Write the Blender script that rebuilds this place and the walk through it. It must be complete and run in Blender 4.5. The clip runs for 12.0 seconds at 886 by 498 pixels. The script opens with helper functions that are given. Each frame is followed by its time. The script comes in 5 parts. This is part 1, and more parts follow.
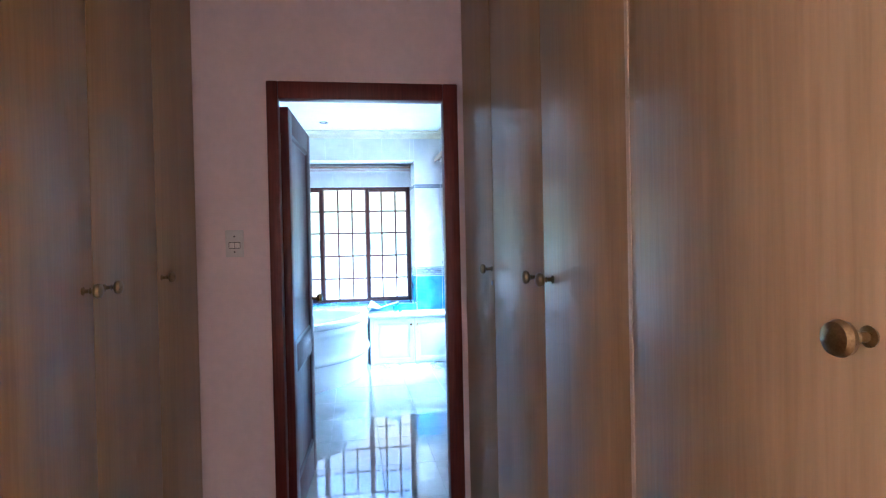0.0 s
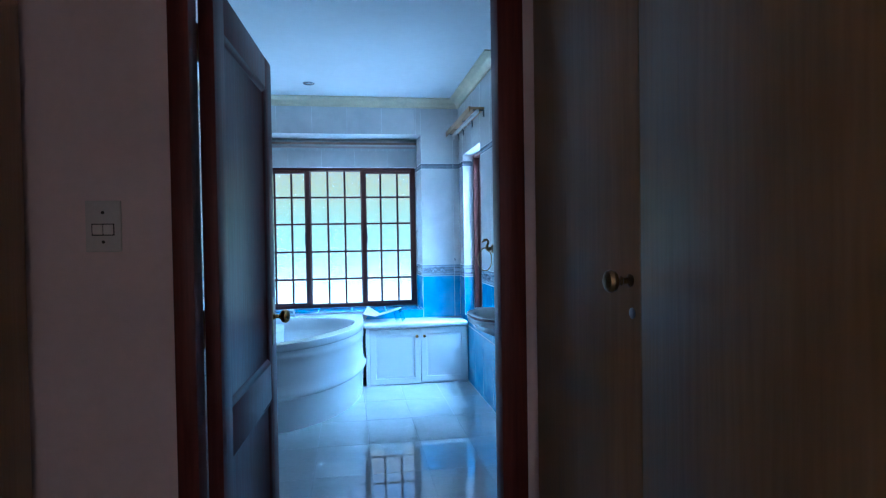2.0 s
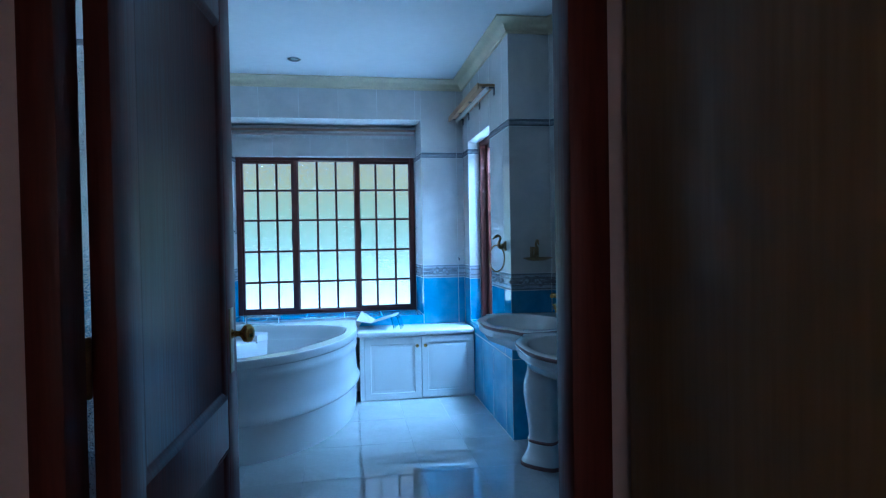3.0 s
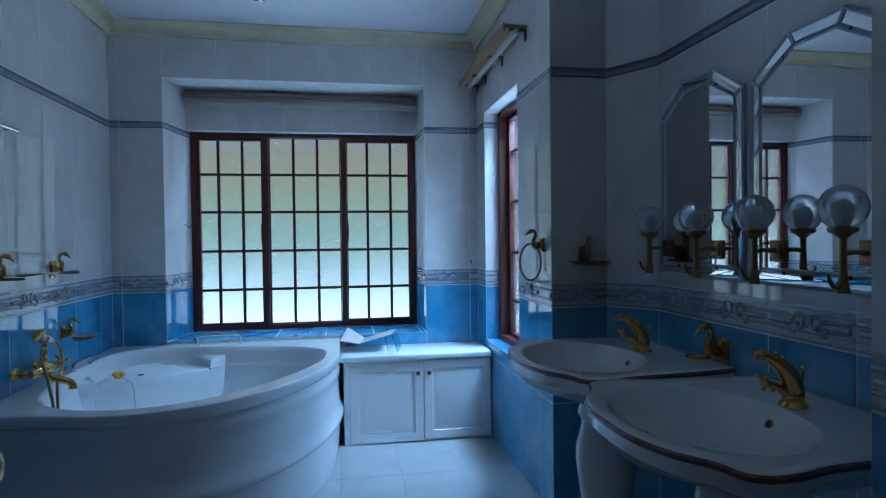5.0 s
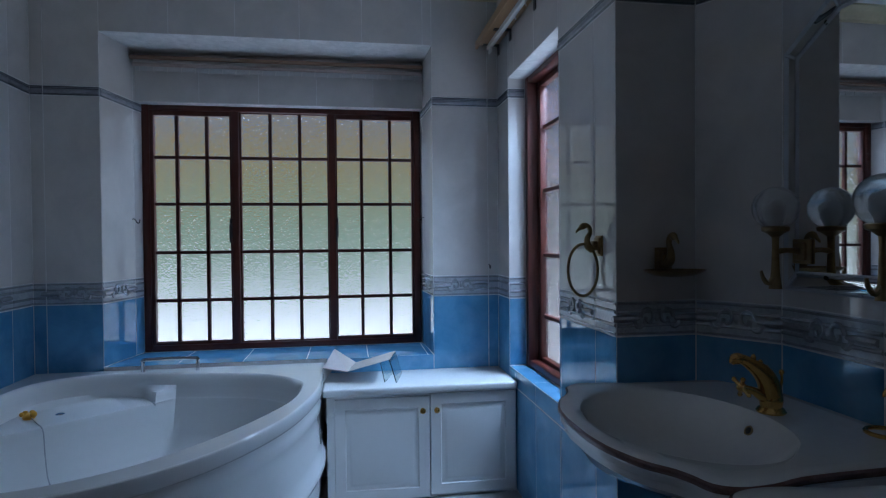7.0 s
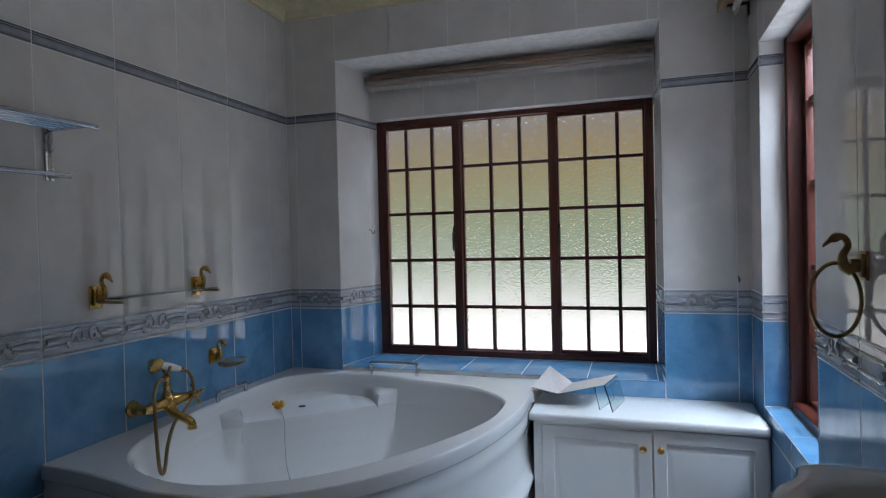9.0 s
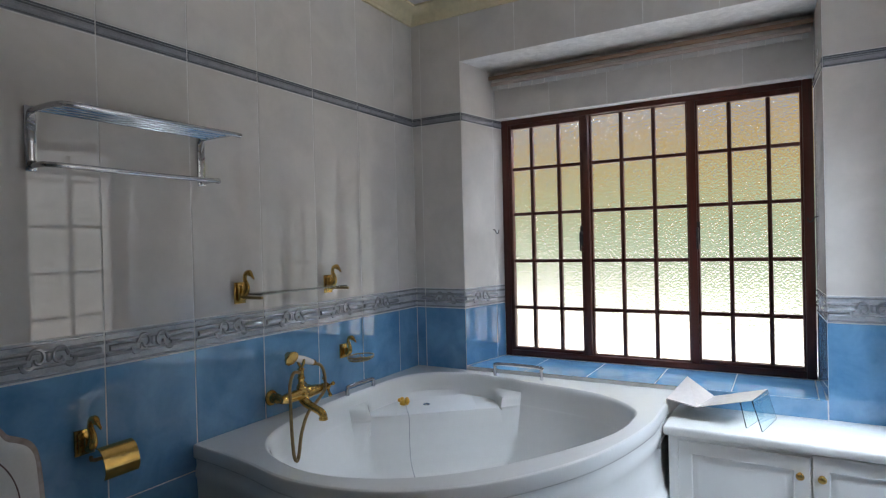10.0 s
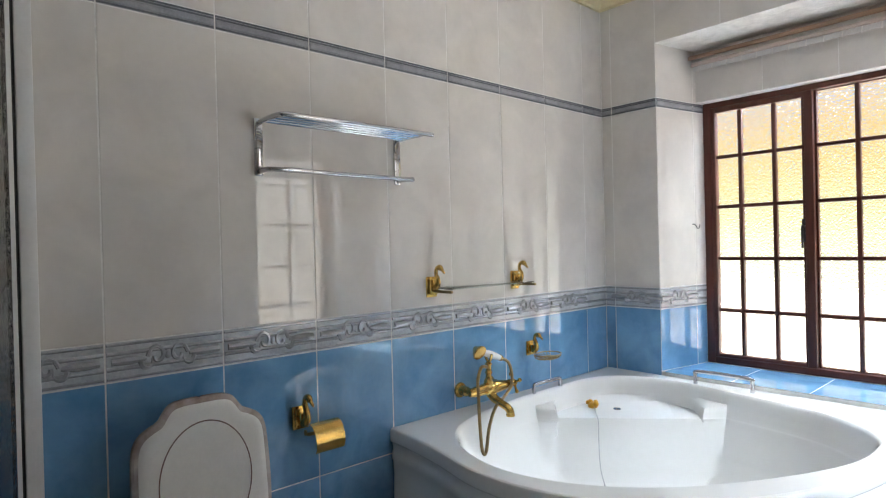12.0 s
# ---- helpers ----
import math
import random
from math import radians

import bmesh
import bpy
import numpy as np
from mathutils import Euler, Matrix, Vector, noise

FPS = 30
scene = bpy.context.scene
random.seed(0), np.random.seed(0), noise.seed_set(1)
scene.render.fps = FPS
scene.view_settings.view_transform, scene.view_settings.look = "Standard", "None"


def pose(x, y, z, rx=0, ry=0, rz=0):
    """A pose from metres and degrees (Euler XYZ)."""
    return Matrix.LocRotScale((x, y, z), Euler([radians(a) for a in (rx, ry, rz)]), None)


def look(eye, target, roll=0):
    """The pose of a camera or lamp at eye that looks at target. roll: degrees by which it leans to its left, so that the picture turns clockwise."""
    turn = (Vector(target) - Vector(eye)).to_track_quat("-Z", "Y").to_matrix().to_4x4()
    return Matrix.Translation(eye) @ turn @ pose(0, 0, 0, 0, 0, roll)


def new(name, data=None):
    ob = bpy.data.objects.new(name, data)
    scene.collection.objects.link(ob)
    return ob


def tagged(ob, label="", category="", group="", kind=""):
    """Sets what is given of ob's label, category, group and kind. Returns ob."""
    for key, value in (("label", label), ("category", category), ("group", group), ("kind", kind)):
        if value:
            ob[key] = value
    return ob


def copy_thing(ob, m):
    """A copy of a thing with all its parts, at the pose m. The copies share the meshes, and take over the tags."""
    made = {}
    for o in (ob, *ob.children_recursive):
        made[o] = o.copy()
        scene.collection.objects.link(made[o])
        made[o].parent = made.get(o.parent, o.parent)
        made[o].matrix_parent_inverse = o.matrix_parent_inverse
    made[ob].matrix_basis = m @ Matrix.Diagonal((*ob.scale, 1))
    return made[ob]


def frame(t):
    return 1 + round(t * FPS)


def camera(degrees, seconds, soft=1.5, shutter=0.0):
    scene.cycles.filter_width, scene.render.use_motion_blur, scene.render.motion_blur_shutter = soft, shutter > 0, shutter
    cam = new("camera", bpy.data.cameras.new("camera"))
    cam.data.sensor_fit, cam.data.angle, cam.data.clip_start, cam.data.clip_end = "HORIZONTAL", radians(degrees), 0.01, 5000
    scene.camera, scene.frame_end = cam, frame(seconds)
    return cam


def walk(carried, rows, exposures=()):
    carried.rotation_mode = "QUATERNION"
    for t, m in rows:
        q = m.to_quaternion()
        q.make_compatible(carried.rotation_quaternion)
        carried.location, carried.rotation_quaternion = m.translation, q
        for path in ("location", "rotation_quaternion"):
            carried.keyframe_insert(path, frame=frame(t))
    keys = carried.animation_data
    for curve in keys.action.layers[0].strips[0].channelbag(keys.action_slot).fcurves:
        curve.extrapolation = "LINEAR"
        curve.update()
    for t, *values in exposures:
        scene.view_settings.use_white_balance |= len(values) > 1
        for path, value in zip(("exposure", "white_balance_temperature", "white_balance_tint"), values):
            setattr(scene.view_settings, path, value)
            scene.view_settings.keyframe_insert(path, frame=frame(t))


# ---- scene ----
PATH = [
    (0, (-0.172, -0.007, 1.367), (0.133, 1.97, 1.342), -1.2),
    (0.5, (-0.151, 0.345, 1.367), (0.156, 2.321, 1.334), -1.0),
    (1, (-0.158, 0.653, 1.36), (0.151, 2.628, 1.321), -1.1),
    (1.5, (-0.162, 0.955, 1.352), (0.148, 2.931, 1.311), -0.9),
    (2, (-0.119, 1.272, 1.338), (0.192, 3.247, 1.299), -0.9),
    (2.5, (-0.083, 1.569, 1.32), (0.229, 3.544, 1.278), -0.9),
    (3, (-0.094, 1.866, 1.305), (0.234, 3.839, 1.269), -1.0),
    (4.8, (-0.001, 2.820, 1.280), (0.335, 4.791, 1.248), -0.7),
    (5, (0.005, 2.93, 1.282), (0.343, 4.901, 1.248), -0.7),
    (5.5, (0.014, 3.189, 1.289), (0.358, 5.158, 1.255), -0.7),
    (6, (0.022, 3.417, 1.289), (0.363, 5.388, 1.255), -0.7),
    (6.5, (0.064, 3.589, 1.27), (0.407, 5.559, 1.237), -0.7),
    (6.7, (0.081, 3.659, 1.269), (0.425, 5.629, 1.238), -0.6),
    (8.3, (0.366, 3.945, 1.318), (0.125, 5.930, 1.285), -1.1),
    (8.5, (0.402, 3.964, 1.323), (0.035, 5.93, 1.289), -1.2),
    (9, (0.433, 4.015, 1.329), (-0.183, 5.918, 1.3), -1.4),
    (9.5, (0.428, 4.046, 1.327), (-0.401, 5.866, 1.304), -1.4),
    (10, (0.428, 4.067, 1.326), (-0.582, 5.793, 1.309), -1.4),
    (10.5, (0.426, 4.072, 1.321), (-0.734, 5.701, 1.309), -1.6),
    (11, (0.418, 4.077, 1.321), (-0.869, 5.607, 1.31), -1.5),
    (11.5, (0.405, 4.084, 1.317), (-0.993, 5.514, 1.309), -1.5),
    (12, (0.383, 4.087, 1.321), (-1.104, 5.424, 1.309), -1.4),
]

cam = camera(74.3, 12.0, 1.2)
EXPOSURES = [
    (0.0, 2.2, 4250, 4), (0.5, 1.85, 4050, 3), (1.0, 1.2, 3850, 2), (1.5, 0.75, 3800, 0), (2.0, 0.5, 3800, -2), (2.5, 0.2, 3800, -3), (3.2, -0.05, 3850, -2),
    (5.0, -0.67, 4280, 4), (6.5, -1.2, 4780, 10), (8.5, -1.08, 5800, 16), (9.5, -0.6, 6350, 16), (10.5, 0.15, 6700, 15), (12.0, 0.85, 6950, 15),
]
walk(cam, [(t, look(eye, target, roll)) for t, eye, target, roll in PATH], EXPOSURES)

# ---- world and light ----
world = bpy.data.worlds.new("world")
scene.world = world
world.use_nodes = True
wn = world.node_tree.nodes
sky = wn.new("ShaderNodeTexSky")
sky.sky_type = "NISHITA"
sky.sun_disc = False
sky.sun_elevation = radians(77)
sky.sun_rotation = radians(142)
wn["Background"].inputs["Strength"].default_value = 0.15
world.node_tree.links.new(sky.outputs["Color"], wn["Background"].inputs["Color"])

sun_data = bpy.data.lights.new("sun", "SUN")
sun_data.energy, sun_data.angle, sun_data.color = 5.0, radians(0.6), (1.0, 0.93, 0.82)
sun = new("sun", sun_data)
sun.matrix_world = look((0.95 + 1.1, 6.4 - 1.4, 0.7 + 8.0), (0.95, 6.4, 0.7))

GLOW_BACK, GLOW_SIDE, GLOW_BEDROOM, GLOW_BOUNCE = 0.65, 1.5, 16.0, 3.8


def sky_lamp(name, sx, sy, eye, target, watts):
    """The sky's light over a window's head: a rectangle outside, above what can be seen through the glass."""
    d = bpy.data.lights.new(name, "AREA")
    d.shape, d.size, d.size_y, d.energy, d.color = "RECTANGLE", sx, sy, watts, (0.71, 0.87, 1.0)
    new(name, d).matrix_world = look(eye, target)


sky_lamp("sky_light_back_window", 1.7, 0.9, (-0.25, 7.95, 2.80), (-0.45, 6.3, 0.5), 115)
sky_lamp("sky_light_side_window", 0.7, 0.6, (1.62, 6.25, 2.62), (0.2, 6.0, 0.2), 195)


# ---- materials ----
def material(name, color, rough=0.5, metal=0.0, vary=0.15, scale=8.0, bump=0.0, bump_scale=60.0, second=None,
             coat=0.0, stretch=(1, 1, 1), per_object=0.0, fine=0.4, spec=0.5):
    """A Principled surface with colour that varies at two scales, a fine relief and uneven gloss."""
    m = bpy.data.materials.new(name)
    m.use_nodes = True
    nt = m.node_tree
    n, l = nt.nodes, nt.links
    b = n["Principled BSDF"]
    b.inputs["Metallic"].default_value = metal
    b.inputs["Coat Weight"].default_value = coat
    b.inputs["Coat Roughness"].default_value = 0.02
    b.inputs["Specular IOR Level"].default_value = spec
    tc = n.new("ShaderNodeTexCoord")
    mp = n.new("ShaderNodeMapping")
    mp.inputs["Scale"].default_value = stretch
    l.new(tc.outputs["Object"], mp.inputs["Vector"])
    vec = mp.outputs["Vector"]
    info = n.new("ShaderNodeObjectInfo")
    if per_object:
        add = n.new("ShaderNodeVectorMath")
        add.operation = "MULTIPLY_ADD"
        l.new(info.outputs["Random"], add.inputs[0])
        add.inputs[1].default_value = (37.0, 53.0, 71.0)
        l.new(vec, add.inputs[2])
        vec = add.outputs[0]
    big = n.new("ShaderNodeTexNoise")
    big.inputs["Scale"].default_value, big.inputs["Detail"].default_value = scale, 5.0
    big.inputs["Distortion"].default_value = 0.6
    l.new(vec, big.inputs["Vector"])
    small = n.new("ShaderNodeTexNoise")
    small.inputs["Scale"].default_value, small.inputs["Detail"].default_value = scale * 9, 3.0
    l.new(vec, small.inputs["Vector"])
    mixf = n.new("ShaderNodeMix")
    mixf.inputs[0].default_value = fine
    l.new(big.outputs["Fac"], mixf.inputs[2])
    l.new(small.outputs["Fac"], mixf.inputs[3])
    ramp = n.new("ShaderNodeValToRGB")
    dark = second or tuple(c * (1 - vary) for c in color)
    light = color if second else tuple(min(1, c * (1 + vary * 0.6)) for c in color)
    ramp.color_ramp.elements[0].position, ramp.color_ramp.elements[1].position = 0.33, 0.67
    ramp.color_ramp.elements[0].color = (*dark, 1)
    ramp.color_ramp.elements[1].color = (*light, 1)
    l.new(mixf.outputs[0], ramp.inputs["Fac"])
    l.new(ramp.outputs["Color"], b.inputs["Base Color"])
    rr = n.new("ShaderNodeMapRange")
    rr.inputs["To Min"].default_value, rr.inputs["To Max"].default_value = rough * 0.75, min(1, rough * 1.3)
    l.new(small.outputs["Fac"], rr.inputs["Value"])
    l.new(rr.outputs["Result"], b.inputs["Roughness"])
    if bump:
        bn = n.new("ShaderNodeTexNoise")
        bn.inputs["Scale"].default_value, bn.inputs["Detail"].default_value = bump_scale, 4.0
        l.new(vec, bn.inputs["Vector"])
        bp = n.new("ShaderNodeBump")
        bp.inputs["Strength"].default_value, bp.inputs["Distance"].default_value = bump, 0.01
        l.new(bn.outputs["Fac"], bp.inputs["Height"])
        l.new(bp.outputs["Normal"], b.inputs["Normal"])
    return m


def wood(name, dark, light, rough=0.4, grain=14.0, coat=0.0, along="z", spec=0.5):
    """Straight-grained wood: long streaks along one axis, with pores."""
    m = material(name, light, rough, second=dark, scale=grain, bump=0.08, bump_scale=90, coat=coat, per_object=1.0,
                 stretch={"z": (1, 1, 0.05), "x": (0.05, 1, 1), "y": (1, 0.05, 1)}[along], fine=0.5, spec=spec)
    return m


def glass(name, rough, relief=0.0, relief_scale=70.0, tint=(1, 1, 1)):
    m = bpy.data.materials.new(name)
    m.use_nodes = True
    n, l = m.node_tree.nodes, m.node_tree.links
    b = n["Principled BSDF"]
    b.inputs["Base Color"].default_value = (*tint, 1)
    b.inputs["Roughness"].default_value = rough
    b.inputs["Transmission Weight"].default_value = 1.0
    b.inputs["IOR"].default_value = 1.45
    if relief:
        tc = n.new("ShaderNodeTexCoord")
        vo = n.new("ShaderNodeTexVoronoi")
        vo.feature = "SMOOTH_F1"
        vo.inputs["Scale"].default_value = relief_scale
        no = n.new("ShaderNodeTexNoise")
        no.inputs["Scale"].default_value = relief_scale * 0.5
        l.new(tc.outputs["Object"], no.inputs["Vector"])
        l.new(tc.outputs["Object"], vo.inputs["Vector"])
        ad = n.new("ShaderNodeMath")
        l.new(vo.outputs["Distance"], ad.inputs[0])
        l.new(no.outputs["Fac"], ad.inputs[1])
        bp = n.new("ShaderNodeBump")
        bp.inputs["Strength"].default_value, bp.inputs["Distance"].default_value = relief, 0.01
        l.new(ad.outputs[0], bp.inputs["Height"])
        l.new(bp.outputs["Normal"], b.inputs["Normal"])
    return m


def glow(name, stops, z0, z1, strength, blotch=0.3):
    """Emission for daylit distance and added fill planes: colours by height, broken up by soft blotches."""
    m = bpy.data.materials.new(name)
    m.use_nodes = True
    n, l = m.node_tree.nodes, m.node_tree.links
    n.remove(n["Principled BSDF"])
    tc = n.new("ShaderNodeTexCoord")
    sep = n.new("ShaderNodeSeparateXYZ")
    l.new(tc.outputs["Object"], sep.inputs[0])
    no = n.new("ShaderNodeTexNoise")
    no.inputs["Scale"].default_value, no.inputs["Detail"].default_value = 2.2, 4
    l.new(tc.outputs["Object"], no.inputs["Vector"])
    ma = n.new("ShaderNodeMath")
    ma.operation = "MULTIPLY_ADD"
    ma.inputs[1].default_value, ma.inputs[2].default_value = blotch, -blotch / 2
    l.new(no.outputs["Fac"], ma.inputs[0])
    ad = n.new("ShaderNodeMath")
    l.new(sep.outputs["Z"], ad.inputs[0])
    l.new(ma.outputs[0], ad.inputs[1])
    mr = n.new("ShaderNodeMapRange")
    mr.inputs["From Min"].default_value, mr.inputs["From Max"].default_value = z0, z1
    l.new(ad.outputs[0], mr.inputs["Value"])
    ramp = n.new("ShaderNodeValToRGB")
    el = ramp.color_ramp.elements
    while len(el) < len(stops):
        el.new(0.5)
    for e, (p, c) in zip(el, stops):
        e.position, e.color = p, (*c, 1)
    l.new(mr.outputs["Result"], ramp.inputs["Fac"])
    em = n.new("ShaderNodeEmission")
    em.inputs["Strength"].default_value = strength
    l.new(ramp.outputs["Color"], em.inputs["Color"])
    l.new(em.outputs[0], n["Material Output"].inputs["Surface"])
    return m


TILE_WHITE = material("white_marbled_tile", (0.71, 0.675, 0.64), 0.02, second=(0.60, 0.575, 0.55), scale=4.5, bump=0.003, bump_scale=9, per_object=1, fine=0.15, spec=0.95)
TILE_BLUE = material("blue_marbled_tile", (0.165, 0.365, 0.585), 0.025, second=(0.085, 0.23, 0.42), scale=7.0, bump=0.003, bump_scale=9, per_object=1, fine=0.12, spec=0.95)
TILE_BAND = material("grey_relief_tile", (0.56, 0.58, 0.61), 0.12, second=(0.30, 0.33, 0.38), scale=14, bump=0.15, bump_scale=40, per_object=1, spec=0.95)
TILE_RELIEF = material("silvery_relief_glaze", (0.60, 0.62, 0.65), 0.14, metal=0.5, second=(0.34, 0.36, 0.40), scale=30, bump=0.1)
TILE_STRIP = material("grey_listello_tile", (0.36, 0.37, 0.40), 0.18, second=(0.24, 0.25, 0.28), scale=20, per_object=1)
TILE_STRIP_DARK = material("dark_listello_line", (0.14, 0.15, 0.17), 0.2, vary=0.2)
TILE_FLOOR = material("pale_floor_tile", (0.50, 0.495, 0.48), 0.025, second=(0.42, 0.42, 0.41), scale=5, bump=0.003, bump_scale=7, per_object=1, fine=0.3, spec=1.0, coat=1.0)
GROUT = material("white_grout", (0.74, 0.73, 0.71), 0.8, vary=0.2, scale=20, bump=0.3)
GROUT_FLOOR = material("grey_grout", (0.30, 0.30, 0.30), 0.85, vary=0.3, scale=20, bump=0.3)
PLASTER = material("white_plaster", (0.76, 0.74, 0.72), 0.7, vary=0.08, scale=3, bump=0.12, bump_scale=45)
PLASTER_PINK = material("pinkish_white_plaster", (0.74, 0.63, 0.635), 0.65, vary=0.08, scale=3, bump=0.12, bump_scale=45)
CEILING = material("ceiling_paint", (0.78, 0.78, 0.77), 0.75, vary=0.05, scale=2, bump=0.08)
CORNICE = material("cream_cornice_paint", (0.74, 0.66, 0.44), 0.6, vary=0.12, scale=5, bump=0.06)
MELAMINE = wood("oak_melamine", (0.33, 0.215, 0.105), (0.45, 0.305, 0.16), 0.34, 10, spec=0.28)
MELAMINE_EDGE = material("pale_edge_strip", (0.58, 0.45, 0.30), 0.35, vary=0.15, scale=20)
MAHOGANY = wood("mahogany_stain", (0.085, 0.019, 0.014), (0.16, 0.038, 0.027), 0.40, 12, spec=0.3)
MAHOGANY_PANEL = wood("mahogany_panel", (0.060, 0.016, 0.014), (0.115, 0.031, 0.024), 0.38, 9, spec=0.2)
WINDOW_WOOD = wood("meranti_window_wood", (0.050, 0.012, 0.007), (0.105, 0.022, 0.012), 0.4, 16)
PINE = wood("varnished_pine", (0.22, 0.135, 0.085), (0.33, 0.22, 0.15), 0.4, 16, along="x")
RAIL_PALE = material("pale_rail_lacquer", (0.50, 0.41, 0.37), 0.4, vary=0.12, scale=20)
PINE_Y = wood("varnished_pine_rail", (0.30, 0.17, 0.07), (0.46, 0.29, 0.13), 0.4, 16, along="y")
BRASS = material("polished_brass", (0.72, 0.47, 0.14), 0.2, metal=1.0, second=(0.52, 0.32, 0.09), scale=25, bump=0.03)
BRASS_AGED = material("aged_brass", (0.36, 0.26, 0.12), 0.3, metal=1.0, second=(0.20, 0.14, 0.07), scale=40, bump=0.05)
CHROME = material("chrome", (0.55, 0.56, 0.58), 0.07, metal=1.0, vary=0.08, scale=30)
STEEL = material("dull_steel", (0.45, 0.46, 0.48), 0.3, metal=1.0, vary=0.2, scale=30)
IRON = material("dark_iron", (0.06, 0.06, 0.065), 0.4, metal=0.8, vary=0.3, scale=40)
ACRYLIC = material("white_bath_acrylic", (0.80, 0.80, 0.79), 0.06, vary=0.02, scale=4, coat=0.5, spec=0.95)
CERAMIC = material("white_glazed_ceramic", (0.78, 0.77, 0.75), 0.07, vary=0.05, scale=5, coat=0.3, spec=0.95)
TRIM_MAUVE = material("mauve_brown_lustre_trim", (0.27, 0.165, 0.145), 0.18, metal=0.2, second=(0.14, 0.08, 0.072), scale=25)
# Mauve-brown trim whose pale patches are highlights put into the colour.
TRIM_HIGHLIGHTS = material("mauve_trim_painted_highlights", (0.62, 0.56, 0.52), 0.15, metal=0.15, second=(0.19, 0.115, 0.10), scale=7, fine=0.15)
CABINET_WHITE = material("white_cabinet_lacquer", (0.77, 0.77, 0.76), 0.24, vary=0.02, scale=3, bump=0.01)
LAMINATE = material("white_laminate", (0.80, 0.80, 0.78), 0.22, vary=0.06, scale=8, bump=0.02)
PLASTIC = material("white_plastic", (0.72, 0.70, 0.67), 0.35, vary=0.06, scale=12)
PLASTIC_GREY = material("grey_white_plastic", (0.60, 0.60, 0.59), 0.35, vary=0.08, scale=12)
RUBBER_BLACK = material("black_rubber", (0.02, 0.02, 0.02), 0.6, vary=0.2, scale=30)
RUBBER_ORANGE = material("orange_rubber", (0.85, 0.33, 0.02), 0.4, second=(0.70, 0.42, 0.03), scale=25)
ACRYLIC_CREAM = material("cream_bent_acrylic", (0.66, 0.60, 0.56), 0.2, vary=0.1, scale=6)
# Near-black colour that paints the shade inside a hole.
HOLE_SHADE = material("painted_hole_shade", (0.02, 0.02, 0.02), 0.8, vary=0.2)
SCREEN_ALU = material("white_coated_aluminium", (0.70, 0.70, 0.70), 0.3, vary=0.05, scale=10)
CARPET = material("beige_carpet", (0.36, 0.30, 0.24), 0.95, vary=0.3, scale=12, bump=0.6, bump_scale=300)
GLASS_OBSCURE = glass("obscured_glass", 0.07, 0.5, 125.0)
GLASS_CLEAR = glass("clear_glass", 0.02, tint=(0.86, 0.96, 0.93))
GLASS_GLOBE = glass("ribbed_globe_glass", 0.22, 0.35, 45.0, (0.88, 0.90, 0.92))
GLASS_GLOBE.node_tree.nodes["Principled BSDF"].inputs["Transmission Weight"].default_value = 0.8
MIRROR = material("silvered_mirror", (0.86, 0.88, 0.88), 0.015, metal=1.0, vary=0.01, scale=2)
MIRROR_BEVEL = material("frosted_mirror_border", (0.52, 0.54, 0.57), 0.3, metal=0.25, vary=0.06, scale=10)
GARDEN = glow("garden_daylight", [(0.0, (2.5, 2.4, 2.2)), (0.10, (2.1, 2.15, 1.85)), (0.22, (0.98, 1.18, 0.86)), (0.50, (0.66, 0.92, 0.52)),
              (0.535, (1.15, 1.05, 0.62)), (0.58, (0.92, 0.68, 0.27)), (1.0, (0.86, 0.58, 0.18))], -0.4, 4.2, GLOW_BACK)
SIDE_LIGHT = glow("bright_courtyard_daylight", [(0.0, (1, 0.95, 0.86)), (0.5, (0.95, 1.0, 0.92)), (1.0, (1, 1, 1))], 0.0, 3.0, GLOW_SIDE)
# Emitter standing in for ground bounce, added to lift ceiling and soffits.
BOUNCE_FILL = glow("added_bounce_glow", [(0.0, (1.0, 0.97, 0.90)), (1.0, (1.0, 0.95, 0.86))], -0.5, 0.2, GLOW_BOUNCE)
# Warm fill added to light the passage wardrobes from behind.
BEDROOM_FILL = glow("added_bedroom_glow", [(0.0, (1, 0.66, 0.42)), (1.0, (1.0, 0.72, 0.50))], 0.0, 3.0, GLOW_BEDROOM)


# ---- building helpers ----
def mesh_of(name, bm, mats, smooth=True):
    bmesh.ops.recalc_face_normals(bm, faces=bm.faces[:])
    me = bpy.data.meshes.new(name)
    bm.to_mesh(me)
    bm.free()
    for m in mats if isinstance(mats, (list, tuple)) else [mats]:
        me.materials.append(m)
    if smooth:
        me.shade_smooth()
        me.set_sharp_from_angle(angle=radians(38))
    return me


def part(name, bm, mat, parent=None, label="", smooth=True):
    ob = new(name, mesh_of(name, bm, mat, smooth))
    if parent is not None:
        ob.parent = parent
    return tagged(ob, label)


def thing(name, label, category, m=None, group=""):
    ob = new(name)
    ob.empty_display_size = 0.1
    if m is not None:
        ob.matrix_basis = m
    return tagged(ob, label, category, group)


def structure(name, bm, mat, label="", smooth=False):
    return tagged(part(name, bm, mat, None, label, smooth), kind="structure")


def box(bm, x0, x1, y0, y1, z0, z1, bevel=0.0, seg=2, mi=0):
    r = bmesh.ops.create_cube(bm, size=1)
    for v in r["verts"]:
        v.co = ((x0 + x1) / 2 + v.co.x * (x1 - x0), (y0 + y1) / 2 + v.co.y * (y1 - y0), (z0 + z1) / 2 + v.co.z * (z1 - z0))
    faces = list({f for v in r["verts"] for f in v.link_faces})
    for f in faces:
        f.material_index = mi
    if bevel:
        bmesh.ops.bevel(bm, geom=list({e for f in faces for e in f.edges}), offset=bevel, segments=seg, profile=0.5, affect="EDGES", material=-1)
    return bm


